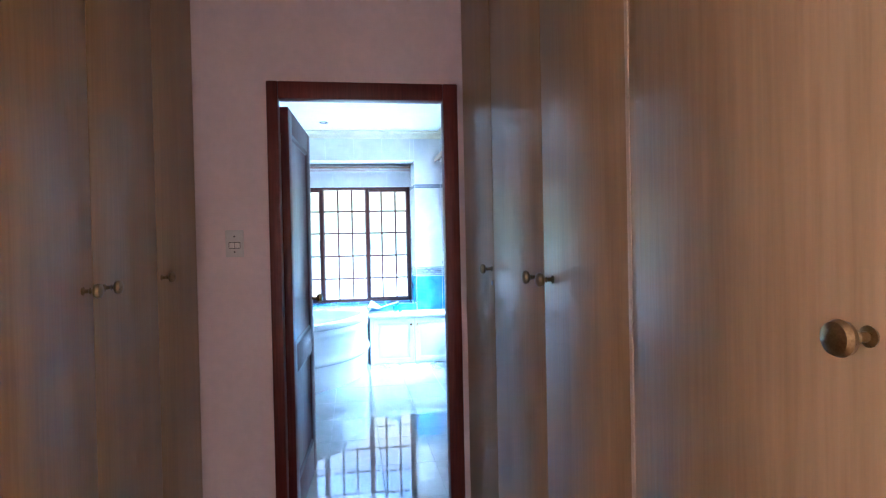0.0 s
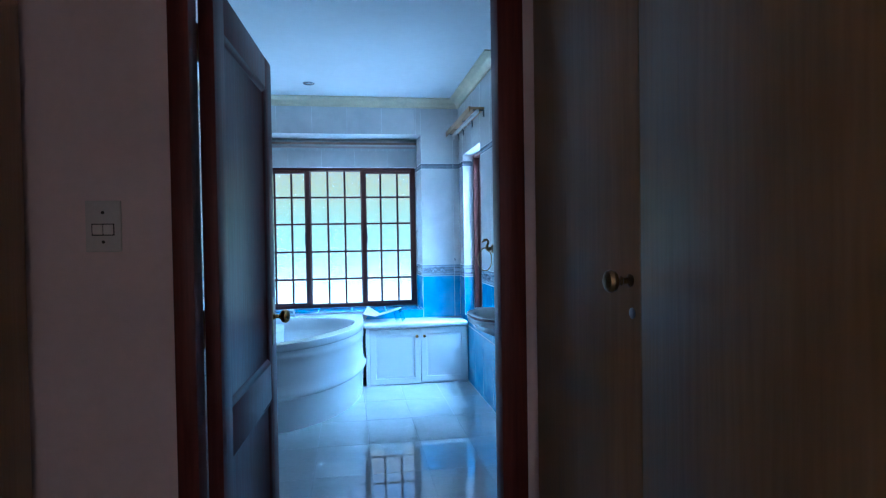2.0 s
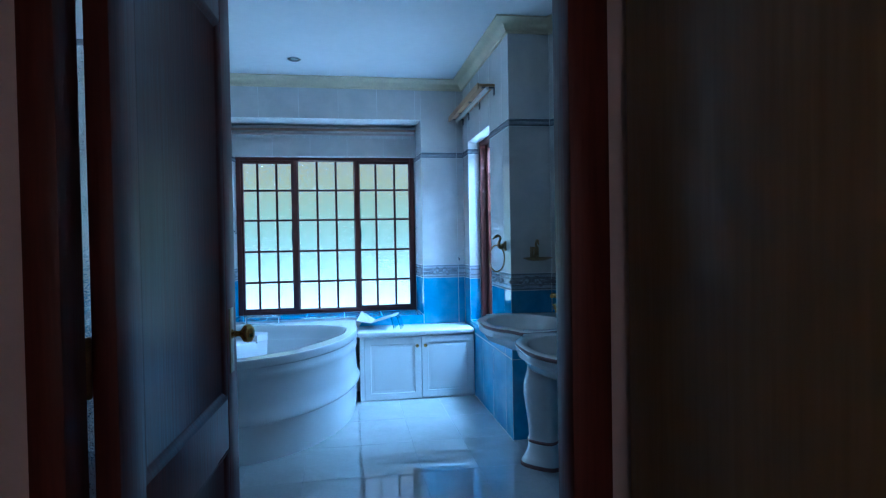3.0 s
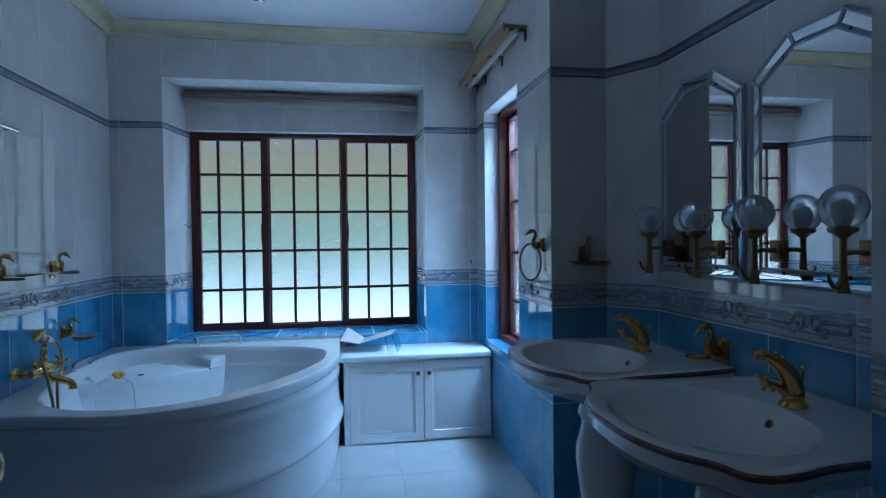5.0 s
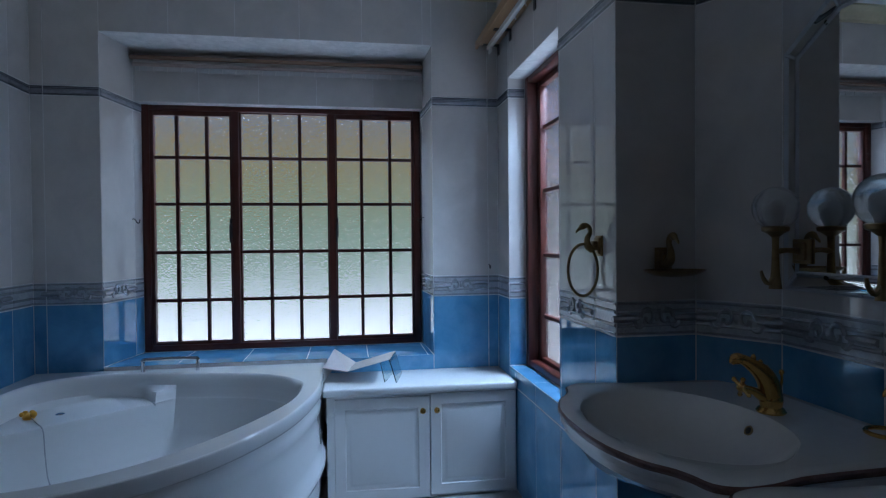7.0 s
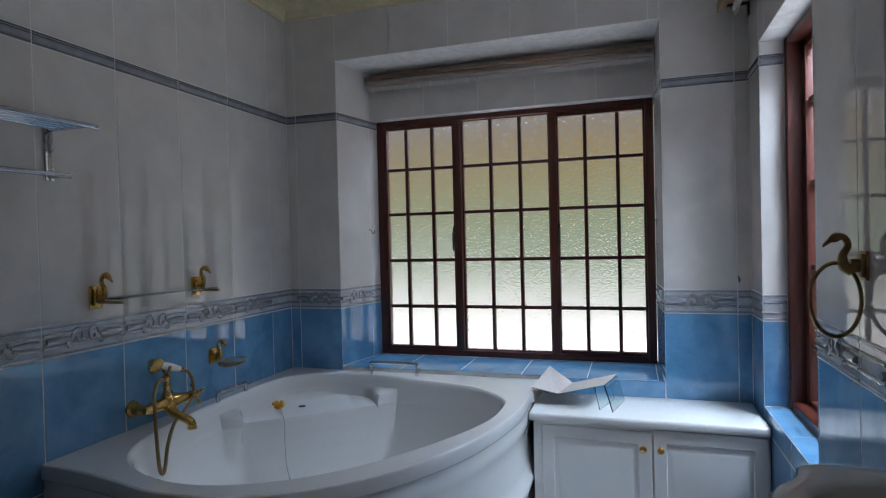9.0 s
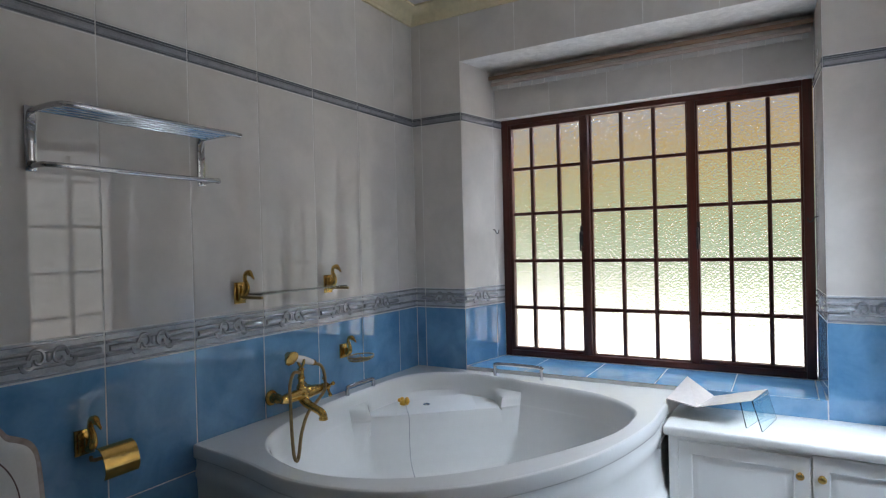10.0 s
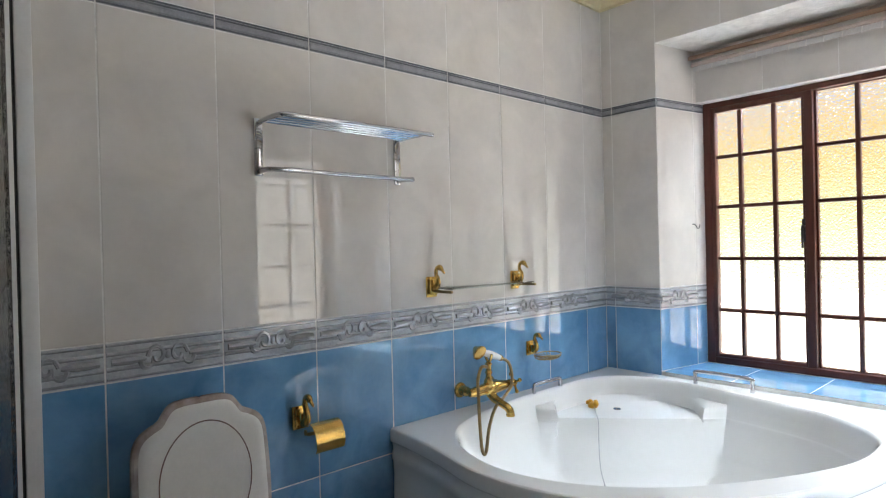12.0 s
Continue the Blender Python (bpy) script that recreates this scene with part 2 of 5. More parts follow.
def boxes(*dims, bevel=0.0):
    bm = bmesh.new()
    for d in dims:
        box(bm, *d, bevel=bevel)
    return bm


def loft(bm, rings, cap0=True, cap1=True, closed=True, mi=0):
    rows = [[bm.verts.new(p) for p in ring] for ring in rings]
    n = len(rows[0])
    for a, b in zip(rows, rows[1:]):
        for i in range(n if closed else n - 1):
            j = (i + 1) % n
            bm.faces.new((a[i], a[j], b[j], b[i])).material_index = mi
    if cap0:
        bm.faces.new(rows[0][::-1]).material_index = mi
    if cap1:
        bm.faces.new(rows[-1]).material_index = mi
    return rows


def lathe(bm, profile, m=None, seg=20, mi=0):
    m = m or Matrix()
    rings = [[m @ Vector((r * math.cos(2 * math.pi * i / seg), r * math.sin(2 * math.pi * i / seg), z)) for i in range(seg)] for r, z in profile]
    loft(bm, rings, mi=mi)
    return bm


def smooth_path(points, steps=6, closed=False):
    """Catmull-Rom through the points."""
    p = [Vector(q) for q in points]
    n = len(p)
    out = []
    for i in range(n if closed else n - 1):
        a, b, c, d = (p[(i + k) % n] if closed else p[min(max(i + k, 0), n - 1)] for k in (-1, 0, 1, 2))
        for s in range(steps):
            t = s / steps
            out.append(0.5 * (2 * b + (c - a) * t + (2 * a - 5 * b + 4 * c - d) * t * t + (3 * b - a - 3 * c + d) * t ** 3))
    if not closed:
        out.append(p[-1])
    return out


def tube(bm, points, radius, seg=8, steps=5, closed=False, mi=0):
    """A round bar along a smooth line; radius: a number, or one for each point."""
    p = smooth_path(points, steps, closed)
    if isinstance(radius, (int, float)):
        rad = [radius] * len(p)
    else:
        rad = [q.x for q in smooth_path([(r, 0, 0) for r in radius], steps, closed)]
    n = len(p)
    rings = []
    side = None
    for i, q in enumerate(p):
        d = (p[(i + 1) % n] - p[i - 1]) if closed else (p[min(i + 1, n - 1)] - p[max(i - 1, 0)])
        d.normalize()
        if side is None:
            side = d.orthogonal().normalized()
        side = (side - d * side.dot(d)).normalized()
        up = d.cross(side)
        rings.append([q + (side * math.cos(2 * math.pi * k / seg) + up * math.sin(2 * math.pi * k / seg)) * max(rad[i], 0.0004) for k in range(seg)])
    if closed:
        rings.append(rings[0])
        loft(bm, rings, False, False, mi=mi)
        bmesh.ops.remove_doubles(bm, verts=bm.verts[:], dist=1e-6)
    else:
        loft(bm, rings, mi=mi)
    return bm


def ball(bm, c, r, sx=1, sy=1, sz=1, seg=14, mi=0):
    res = bmesh.ops.create_uvsphere(bm, u_segments=seg, v_segments=max(6, seg // 2 + 2), radius=r)
    for v in res["verts"]:
        v.co = Vector((v.co.x * sx, v.co.y * sy, v.co.z * sz)) + Vector(c)
    for f in {f for v in res["verts"] for f in v.link_faces}:
        f.material_index = mi
    return bm


def prism(bm, outline, z0, z1, mi=0):
    loft(bm, [[(x, y, z0) for x, y in outline], [(x, y, z1) for x, y in outline]], mi=mi)
    return bm


def turned(ob, x, y, z, rz=0, rx=0, ry=0):
    ob.matrix_basis = pose(x, y, z, rx, ry, rz)
    return ob


# ---- the large structure ----
XL, XR, XA = -1.445, 0.943, 1.35            # left wall, right wall, back of the basin alcove
CX, CY = 1.215, 5.26                         # the splayed far corner of the alcove
YB, YN, YM = 6.95, 5.475, 3.838             # window wall, far and near end of the alcove
YD0, YD1, ZC = 2.80, 2.95, 2.68             # the door wall's two faces, ceiling
RX0, RX1, RW0, RW1, RY, RZ0, RZ1 = -1.123, 0.572, -1.05, 0.555, 7.33, 0.64, 2.343   # window recess
SY0, SY1, SZ0, SZ1, SX = 5.98, 6.725, 0.608, 2.115, 1.035                          # side window opening
YL = 7.27                                    # face of the lintel over the window
T = 0.0008                                   # how far the tiles stand proud

wall_left = structure("wall_left", boxes((XL - 0.2, XL - T, YD1, 7.42, -0.1, ZC + 0.1)), GROUT)
wall_north = structure("wall_north", boxes((XL - T, RX0 - T, YB + T, 7.42, -0.1, ZC + 0.1), (RX1 + T, SX + 0.12, YB + T, 7.42, -0.1, ZC + 0.1),
                       (RX0 - T, RX1 + T, YB + T, 7.42, RZ1, ZC + 0.1), (RX0 - T, RX1 + T, YB + T, 7.42, -0.1, RZ0 - T),
                       (RX0 - T, RX1 + T, YL + T, 7.42, 2.064, RZ1)), GROUT)
bm = bmesh.new()
prism(bm, [(RX0 - T, YB + T), (RW0 - T, RY), (RW0 - T, 7.42), (RX0 - T, 7.42)], RZ0 - T, RZ1)
prism(bm, [(RX1 + T, YB + T), (RX1 + T, 7.42), (RW1 + T, 7.42), (RW1 + T, RY)], RZ0 - T, RZ1)
wall_reveal = structure("wall_reveal", bm, GROUT)
wall_east = structure("wall_east", boxes((XR + T, 1.15, SY1 + T, YB + T, -0.1, ZC + 0.1), (XR + T, 1.15, SY0, SY1 + T, -0.1, SZ0 - T),
                      (XR + T, 1.15, SY0, SY1 + T, SZ1, ZC + 0.1), (XR + T, 1.15, YN + T, SY0, -0.1, ZC + 0.1)), GROUT)
wall_alcove = structure("wall_alcove", boxes((1.15, 1.55, YN + T, YN + 0.12, -0.1, ZC + 0.1), (XA + T, 1.55, YM - T, YN + T, -0.1, ZC + 0.1), (XR + T, 1.55, YD1, YM - T, -0.1, ZC + 0.1)), GROUT)
bm = bmesh.new()
prism(bm, [(CX + T, YN + T), (XA + T, CY + T), (XA + T, YN + T)], -0.1, ZC + 0.1)
wall_splay = structure("wall_splay", bm, GROUT)
wall_door = structure("wall_door", boxes((-1.65, -0.552, YD0, YD1, -0.1, ZC + 0.1), (0.345, 1.55, YD0, YD1, -0.1, ZC + 0.1),
                      (-0.552, 0.345, YD0, YD1, 2.128, ZC + 0.1)), PLASTER_PINK)
wall_dressing_left = structure("wall_dressing_left", boxes((-1.70, -1.53, -0.85, YD0, -0.1, ZC + 0.1)), PLASTER_PINK)
wall_dressing_right = structure("wall_dressing_right", boxes((0.99, 1.15, -0.85, YD0, -0.1, ZC + 0.1)), PLASTER_PINK)
# Unseen room behind the passage; its window opening is placed to shape the fill.
wall_bedroom = structure("wall_bedroom", boxes((-2.6, -1.53, -1.0, -0.85, -0.1, ZC + 0.1), (0.99, 2.6, -1.0, -0.85, -0.1, ZC + 0.1),
                         (-2.75, -2.6, -1.5, -0.85, -0.1, ZC + 0.1), (-2.75, -2.6, -4.2, -3.6, -0.1, ZC + 0.1), (2.6, 2.75, -4.2, -0.85, -0.1, ZC + 0.1),
                         (-2.75, 2.75, -4.35, -4.2, -0.1, ZC + 0.1),
                         (-2.75, -2.6, -3.6, -1.5, -0.1, 0.9), (-2.75, -2.6, -3.6, -1.5, 2.15, ZC + 0.1)), PLASTER_PINK)
floor = structure("floor", boxes((XL - 0.2, 1.55, YD0 + 0.08, 7.42, -0.15, -T)), GROUT_FLOOR)
floor_dressing = structure("floor_dressing", boxes((-2.75, 2.75, -4.35, YD0 + 0.08, -0.15, 0.0)), CARPET)
ceiling = structure("ceiling", boxes((XL - 0.2, 1.55, YD1 - 0.02, YN + 0.12, ZC, ZC + 0.12), (XL - 0.2, 1.15, YN + 0.12, 7.42, ZC, ZC + 0.12)), CEILING)
ceiling_dressing = structure("ceiling_dressing", boxes((-2.75, 2.75, -4.35, YD1 - 0.022, ZC, ZC + 0.12)), CEILING)
ground = structure("ground", boxes((-60, 60, -60, 80, -0.5, -0.35)), GROUT_FLOOR)

# cove cornice round the bathroom
room = [(XL, YD1), (XR, YD1), (XR, YM), (XA, YM), (XA, CY), (CX, YN), (XR, YN), (XR, YB), (XL, YB)]


def inset(poly, d):
    out = []
    n = len(poly)
    for i in range(n):
        a, b, c = Vector(poly[i - 1]), Vector(poly[i]), Vector(poly[(i + 1) % n])
        n1 = Vector((-(b - a).y, (b - a).x)).normalized()
        n2 = Vector((-(c - b).y, (c - b).x)).normalized()
        out.append(b + d * (n1 + n2) / (1 + n1.dot(n2)))
    return out


bm = bmesh.new()
loft(bm, [[(p.x, p.y, z) for p in inset(room, d)] for d, z in
          ((-0.004, 2.598), (0.014, 2.598), (0.016, 2.612), (0.024, 2.618), (0.032, 2.638), (0.050, 2.655), (0.072, 2.664), (0.080, 2.668), (0.092, 2.670), (0.092, 2.681), (-0.004, 2.681))],
     False, False)
cornice = structure("cornice", bm, CORNICE, "cream-painted cove cornice under the ceiling", True)

# ---- daylight outside the windows, with added glowing fill planes ----
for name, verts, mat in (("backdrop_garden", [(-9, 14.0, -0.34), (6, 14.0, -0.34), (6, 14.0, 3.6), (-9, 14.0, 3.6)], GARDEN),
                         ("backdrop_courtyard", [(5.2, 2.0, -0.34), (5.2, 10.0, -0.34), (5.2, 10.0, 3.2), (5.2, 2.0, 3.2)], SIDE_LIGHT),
                         # Two glowing planes over the ground, added to light the room from below.
                         ("backdrop_bounce_glow", [(-9, 7.9, -0.338), (6, 7.9, -0.338), (6, 13.99, -0.338), (-9, 13.99, -0.338)], BOUNCE_FILL),
                         ("backdrop_side_bounce_glow", [(1.9, 2.0, -0.338), (5.19, 2.0, -0.338), (5.19, 7.89, -0.338), (1.9, 7.89, -0.338)], BOUNCE_FILL),
                         # Glowing plane added outside the unseen bedroom opening.
                         ("backdrop_bedroom_fill", [(-4.2, -5.2, -0.34), (-4.2, 0.4, -0.34), (-4.2, 0.4, 3.2), (-4.2, -5.2, 3.2)], BEDROOM_FILL)):
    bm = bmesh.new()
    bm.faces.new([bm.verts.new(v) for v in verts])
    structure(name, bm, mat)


# ---- windows ----
def pane_object(w, h, parent, x, z, y=0.0):
    bm = bmesh.new()
    box(bm, -w / 2, w / 2, -0.002, 0.002, -h / 2, h / 2)
    p = part("pane", bm, GLASS_OBSCURE, parent, smooth=False)
    p.location = (x, y, z)
    p.visible_shadow = False
    return p


def window(name, label, x0, x1, z0, z1, lights, rows, m, depth=0.085, deep=0.0):
    """A wooden window, the room towards -y, x and z as given. lights: (glass from, glass to, bars, opens) from left to right; rows: heights of the bars; deep: how far back the sashes sit."""
    root = tagged(thing(name, label, "window", m), kind="structure")
    j = 0.042
    bm = bmesh.new()
    box(bm, x0, x0 + j, 0, depth, z0, z1, bevel=0.004)
    box(bm, x1 - j, x1, 0, depth, z0, z1, bevel=0.004)
    box(bm, x0 + j, x1 - j, 0.002, depth - 0.002, z0, z0 + 0.034, bevel=0.004)
    box(bm, x0 + j, x1 - j, 0.002, depth - 0.002, z1 - 0.030, z1, bevel=0.004)
    part("window_frame", bm, WINDOW_WOOD, root)
    last = None
    for k, (a0, a1, bars, opens) in enumerate(lights):
        s0, s1 = (x0 + j) if k == 0 else (last + a0) / 2 + 0.020, (x1 - j) if k == len(lights) - 1 else (a1 + lights[k + 1][0]) / 2 - 0.020
        if k:
            mid = (last + a0) / 2
            part("mullion", boxes((mid - 0.020, mid + 0.020, 0.0, 0.083, z0 + 0.034, z1 - 0.030), bevel=0.004), WINDOW_WOOD, root)
        b0, b1 = (z0 + 0.052, z1 - 0.058) if opens else (z0 + 0.040, z1 - 0.036)
        yy = (0.008 + deep, 0.052 + deep) if opens else (0.025 + deep, 0.055 + deep)
        bm = bmesh.new()
        box(bm, s0 + 0.001, max(a0, s0 + 0.008), *yy, z0 + 0.034, z1 - 0.030, bevel=0.002)
        box(bm, min(a1, s1 - 0.008), s1 - 0.001, *yy, z0 + 0.034, z1 - 0.030, bevel=0.002)
        box(bm, a0, a1, yy[0] + 0.002, yy[1] - 0.002, z0 + 0.035, b0, bevel=0.002)
        box(bm, a0, a1, yy[0] + 0.002, yy[1] - 0.002, b1, z1 - 0.031, bevel=0.002)
        sash = part("sash", bm, WINDOW_WOOD, root)
        for x in bars:
            part("glazing_bar", boxes((x - 0.010, x + 0.010, 0.018 + deep, 0.048 + deep, b0, b1), bevel=0.003), WINDOW_WOOD, sash)
        for z in rows:
            part("glazing_bar", boxes((a0, a1, 0.020 + deep, 0.046 + deep, z - 0.0095, z + 0.0095), bevel=0.003), WINDOW_WOOD, sash)
        xs, zs = [a0, *bars, a1], [b0, *rows, b1]
        for u0, u1 in zip(xs, xs[1:]):
            for v0, v1 in zip(zs, zs[1:]):
                pane_object(u1 - u0 - 0.006, v1 - v0 - 0.006, sash, (u0 + u1) / 2, (v0 + v1) / 2, 0.036 + deep)
        if opens:
            side, h = (a1 + s1) / 2 if k == 0 else (a0 + s0) / 2, z1 - z0
            bm = bmesh.new()
            box(bm, side - 0.010, side + 0.010, 0.002 + deep, 0.009 + deep, z0 + h * 0.46, z0 + h * 0.54, bevel=0.002)
            tube(bm, [(side, 0.006 + deep, z0 + h * 0.51), (side, deep - 0.022, z0 + h * 0.515), (side, deep - 0.030, z0 + h * 0.49), (side, deep - 0.028, z0 + h * 0.44)], [0.006, 0.006, 0.006, 0.005])
            part("handle", bm, IRON, root, "dark iron casement fastener")
        last = a1
    return root


window_1 = window("window_1", "dark red wooden casement window with small obscured glass panes", RW0 - 0.004, RW1 - 0.004, 0.641, 2.064,
                  [(-0.992, -0.572, (-0.868, -0.702), True), (-0.510, -0.012, (-0.343, -0.172), False), (0.047, 0.497, (0.193, 0.366), True)],
                  (0.932, 1.212, 1.494, 1.765), pose(0, RY, 0))
window_2 = window("window_2", "narrow red-brown wooden window with obscured panes beside the basins", -0.371, 0.371, SZ0 + 0.002, SZ1 - 0.002,
                  [(-0.285, 0.285, (0.0,), True)], (0.875, 1.19, 1.52, 1.845), pose(SX, (SY0 + SY1) / 2, 0, 0, 0, -90), 0.105, 0.045)

# ---- door frame and door ----
bm = bmesh.new()
box(bm, -0.552, -0.500, YD0 - 0.014, 2.866, 0, 2.128, bevel=0.006)
box(bm, 0.273, 0.345, YD0 - 0.014, YD0 + 0.062, 0, 2.128, bevel=0.006)
box(bm, -0.500, 0.273, YD0 - 0.012, YD0 + 0.060, 2.046, 2.128, bevel=0.006)
door_frame = structure("trim_door_frame", bm, MAHOGANY, "dark mahogany-stained wooden door frame", True)


def panel_door():
    """A two-panel leaf: hinged at x = 0, 0.78 wide along x, 40 mm thick, standing on z = 0."""
    root = tagged(thing("door_1", "dark mahogany-stained two-panel wooden door standing open", "door"), kind="structure")
    w, h, t, s = 0.795, 2.026, 0.02, 0.105
    mid0, mid1, bot, top = 0.72, 0.86, 0.18, 0.115
    for nm, d in (("stile", (0, s, -t, t, 0, h)), ("stile", (w - s, w, -t, t, 0, h)), ("rail", (s, w - s, -t + 0.001, t - 0.001, 0, bot)),
                  ("rail", (s, w - s, -t + 0.001, t - 0.001, mid0, mid1)), ("rail", (s, w - s, -t + 0.001, t - 0.001, h - top, h))):
        bm = bmesh.new()
        box(bm, *d, bevel=0.003)
        part(nm, bm, MAHOGANY, root)
    for z0, z1 in ((bot, mid0), (mid1, h - top)):
        bm = bmesh.new()
        x0, x1 = s, w - s
        for sgn in (-1, 1):
            ring = lambda i, y: [(x0 + i, y, z0 + i), (x1 - i, y, z0 + i), (x1 - i, y, z1 - i), (x0 + i, y, z1 - i)]
            loft(bm, [ring(0, sgn * 0.019), ring(0.008, sgn * 0.018), ring(0.02, sgn * 0.010), ring(0.024, sgn * 0.007)], False, True)
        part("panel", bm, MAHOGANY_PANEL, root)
    kx, kz = w - 0.06, 1.035
    for sgn in (-1, 1):
        bm = bmesh.new()
        box(bm, kx - 0.022, kx + 0.022, sgn * t - 0.0025, sgn * t + 0.0025, kz - 0.11, kz + 0.075, bevel=0.002)
        box(bm, kx - 0.004, kx + 0.004, sgn * t + sgn * 0.002 - 0.001, sgn * t + sgn * 0.002 + 0.001, kz - 0.085, kz - 0.055)
        part("lock_plate", bm, BRASS_AGED, root, "aged brass lock plate")
        bm = bmesh.new()
        m = Matrix.Translation((kx, sgn * t, kz)) @ Matrix.Rotation(radians(-90 * sgn), 4, "X")
        lathe(bm, [(0.014, 0), (0.014, 0.004), (0.009, 0.008), (0.008, 0.024), (0.013, 0.029), (0.024, 0.036), (0.0275, 0.046), (0.025, 0.056), (0.016, 0.063), (0.006, 0.065)], m, 12)
        part("door_knob", bm, BRASS, root, "faceted brass door knob")
    bm = bmesh.new()
    box(bm, w - 0.002, w + 0.0015, -0.011, 0.011, kz - 0.12, kz + 0.08)
    part("strike", bm, BRASS_AGED, root, "worn brass lock edge plate")
    for z in (0.22, 1.05, 1.80):
        bm = bmesh.new()
        lathe(bm, [(0.006, 0), (0.007, 0.004), (0.007, 0.096), (0.006, 0.10)], Matrix.Translation((-0.006, t + 0.004, z)), 10)
        box(bm, -0.005, 0.03, t - 0.0005, t + 0.002, z + 0.003, z + 0.097)
        part("hinge", bm, BRASS_AGED, root, "aged brass butt hinge")
    return root


door_1 = panel_door()
turned(door_1, -0.484, 2.890, 0.006, 86.9)

# ---- the dressing passage's cupboards ----

def wardrobe_knob(parent, x, y, z, sgn):
    bm = bmesh.new()
    m = Matrix.Translation((x, y, z)) @ Matrix.Rotation(radians(90 * sgn), 4, "Y")
    lathe(bm, [(0.011, 0), (0.012, 0.003), (0.006, 0.006), (0.0055, 0.016), (0.009, 0.019), (0.0055, 0.022), (0.008, 0.026), (0.018, 0.031), (0.0205, 0.038), (0.018, 0.045), (0.009, 0.0495), (0.003, 0.05)], m, 18)
    return part("knob", bm, BRASS_AGED, parent, "aged brass mushroom knob")


def wardrobe(label, face, sgn, y0, y1, doors, knobs, lock=None, edge=False):
    """face: the doors' x; sgn: +1 when the room lies towards +x. doors: their joints; knobs: (door number, y)."""
    root = thing("wardrobe", label, "wardrobe", group="built-in wardrobes of the dressing passage")
    back = face - sgn * 0.58
    a, b = sorted((face - sgn * 0.055, back))
    bm = boxes((a, b, y0 + 0.001, y1 - 0.001, 0.07, ZC - 0.002))
    part("carcass", bm, MELAMINE, root)
    a, b = sorted((face - sgn * 0.06, back))
    part("plinth", boxes((a, b, y0 + 0.001, y1 - 0.001, 0.0, 0.07)), MELAMINE, root)
    made = []
    for d0, d1 in zip(doors, doors[1:]):
        a, b = sorted((face, face - sgn * 0.018))
        bm = bmesh.new()
        box(bm, a, b, d0 + 0.0024, d1 - 0.0024, 0.075, ZC - 0.03, bevel=0.0015)
        made.append(part("door", bm, MELAMINE, root))
    for k, y in knobs:
        wardrobe_knob(made[k], face, y, 1.257, sgn)
    if lock is not None:
        bm = bmesh.new()
        lathe(bm, [(0.009, -0.001), (0.010, 0.002), (0.007, 0.004), (0.002, 0.0042)], Matrix.Translation((face, lock, 1.200)) @ Matrix.Rotation(radians(90 * sgn), 4, "Y"), 14)
        part("lock", bm, STEEL, made[0], "round steel cupboard lock")
    if edge:
        a, b = sorted((face + sgn * 0.002, face - sgn * 0.02))
        part("edge_strip", boxes((a, b, y0 - 0.007, y0 + 0.007, 0.075, ZC - 0.03), bevel=0.001), MELAMINE_EDGE, root, "pale edge strip")
    return root


FR, FL = 0.368, -0.870
LW = "light oak-coloured melamine built-in wardrobe with round brass knobs"
wardrobe("light oak-coloured melamine built-in wardrobe with a brass knob and lock", FR, -1, 2.205, 2.795, (2.205, 2.775), [(0, 2.238)], 2.232)
wardrobe(LW, FR, -1, 1.075, 2.205, (1.075, 1.605, 2.205), [(0, 1.530), (1, 1.660)], edge=True)
wardrobe(LW, FR, -1, -0.125, 1.075, (-0.125, 0.470, 1.075), [(0, 0.405), (1, 0.535)])
wardrobe("narrow light oak-coloured melamine wardrobe beside the bathroom door", FL, 1, 2.235, 2.795, (2.235, 2.775), [(0, 2.275)])
wardrobe(LW, FL, 1, 1.155, 2.235, (1.155, 1.705, 2.235), [(0, 1.640), (1, 1.775)])
wardrobe(LW, FL, 1, 0.055, 1.155, (0.055, 0.605, 1.155), [(0, 0.54), (1, 0.67)])
wardrobe(LW, FL, 1, -0.815, 0.055, (-0.815, -0.380, 0.055), [(0, -0.44), (1, -0.32)])
wardrobe(LW, FR, -1, -0.828, -0.125, (-0.828, -0.125), [(0, -0.20)])

# light switch on the passage wall
sw = thing("light_switch", "white plastic light switch plate on the passage wall", "light switch", pose(-0.708, YD0, 1.378))
bm = bmesh.new()
box(bm, -0.040, 0.040, -0.008, 0.001, -0.062, 0.062, bevel=0.003)
part("plate", bm, PLASTIC_GREY, sw)
# No real gap: a slightly proud dark plate paints its shade.
part("rocker_gap_shade", boxes((-0.0255, 0.0255, -0.0086, -0.0075, -0.0225, 0.0065)), IRON, sw, "dark plate standing in for the shade round the rockers")
for x in (-0.012, 0.012):
    bm = bmesh.new()
    box(bm, x - 0.011, x + 0.011, -0.0115, -0.007, -0.020, 0.004, bevel=0.0015)
    part("rocker", bm, PLASTIC, sw)
for z in (0.033, -0.038):
    bm = bmesh.new()
    lathe(bm, [(0.004, 0.0075), (0.004, 0.0088), (0.002, 0.0092)], Matrix.Translation((0, 0, z)) @ Matrix.Rotation(radians(90), 4, "X"), 10)
    part("screw", bm, IRON, sw)


# ---- corner bath ----
RIM_LINE = [(-1.442, 5.430), (-1.30, 5.418), (-1.12, 5.392), (-0.90, 5.350), (-0.66, 5.380), (-0.45, 5.495), (-0.27, 5.685), (-0.11, 5.990), (-0.025, 6.36), (-0.018, 6.65), (-0.018, 6.947)]
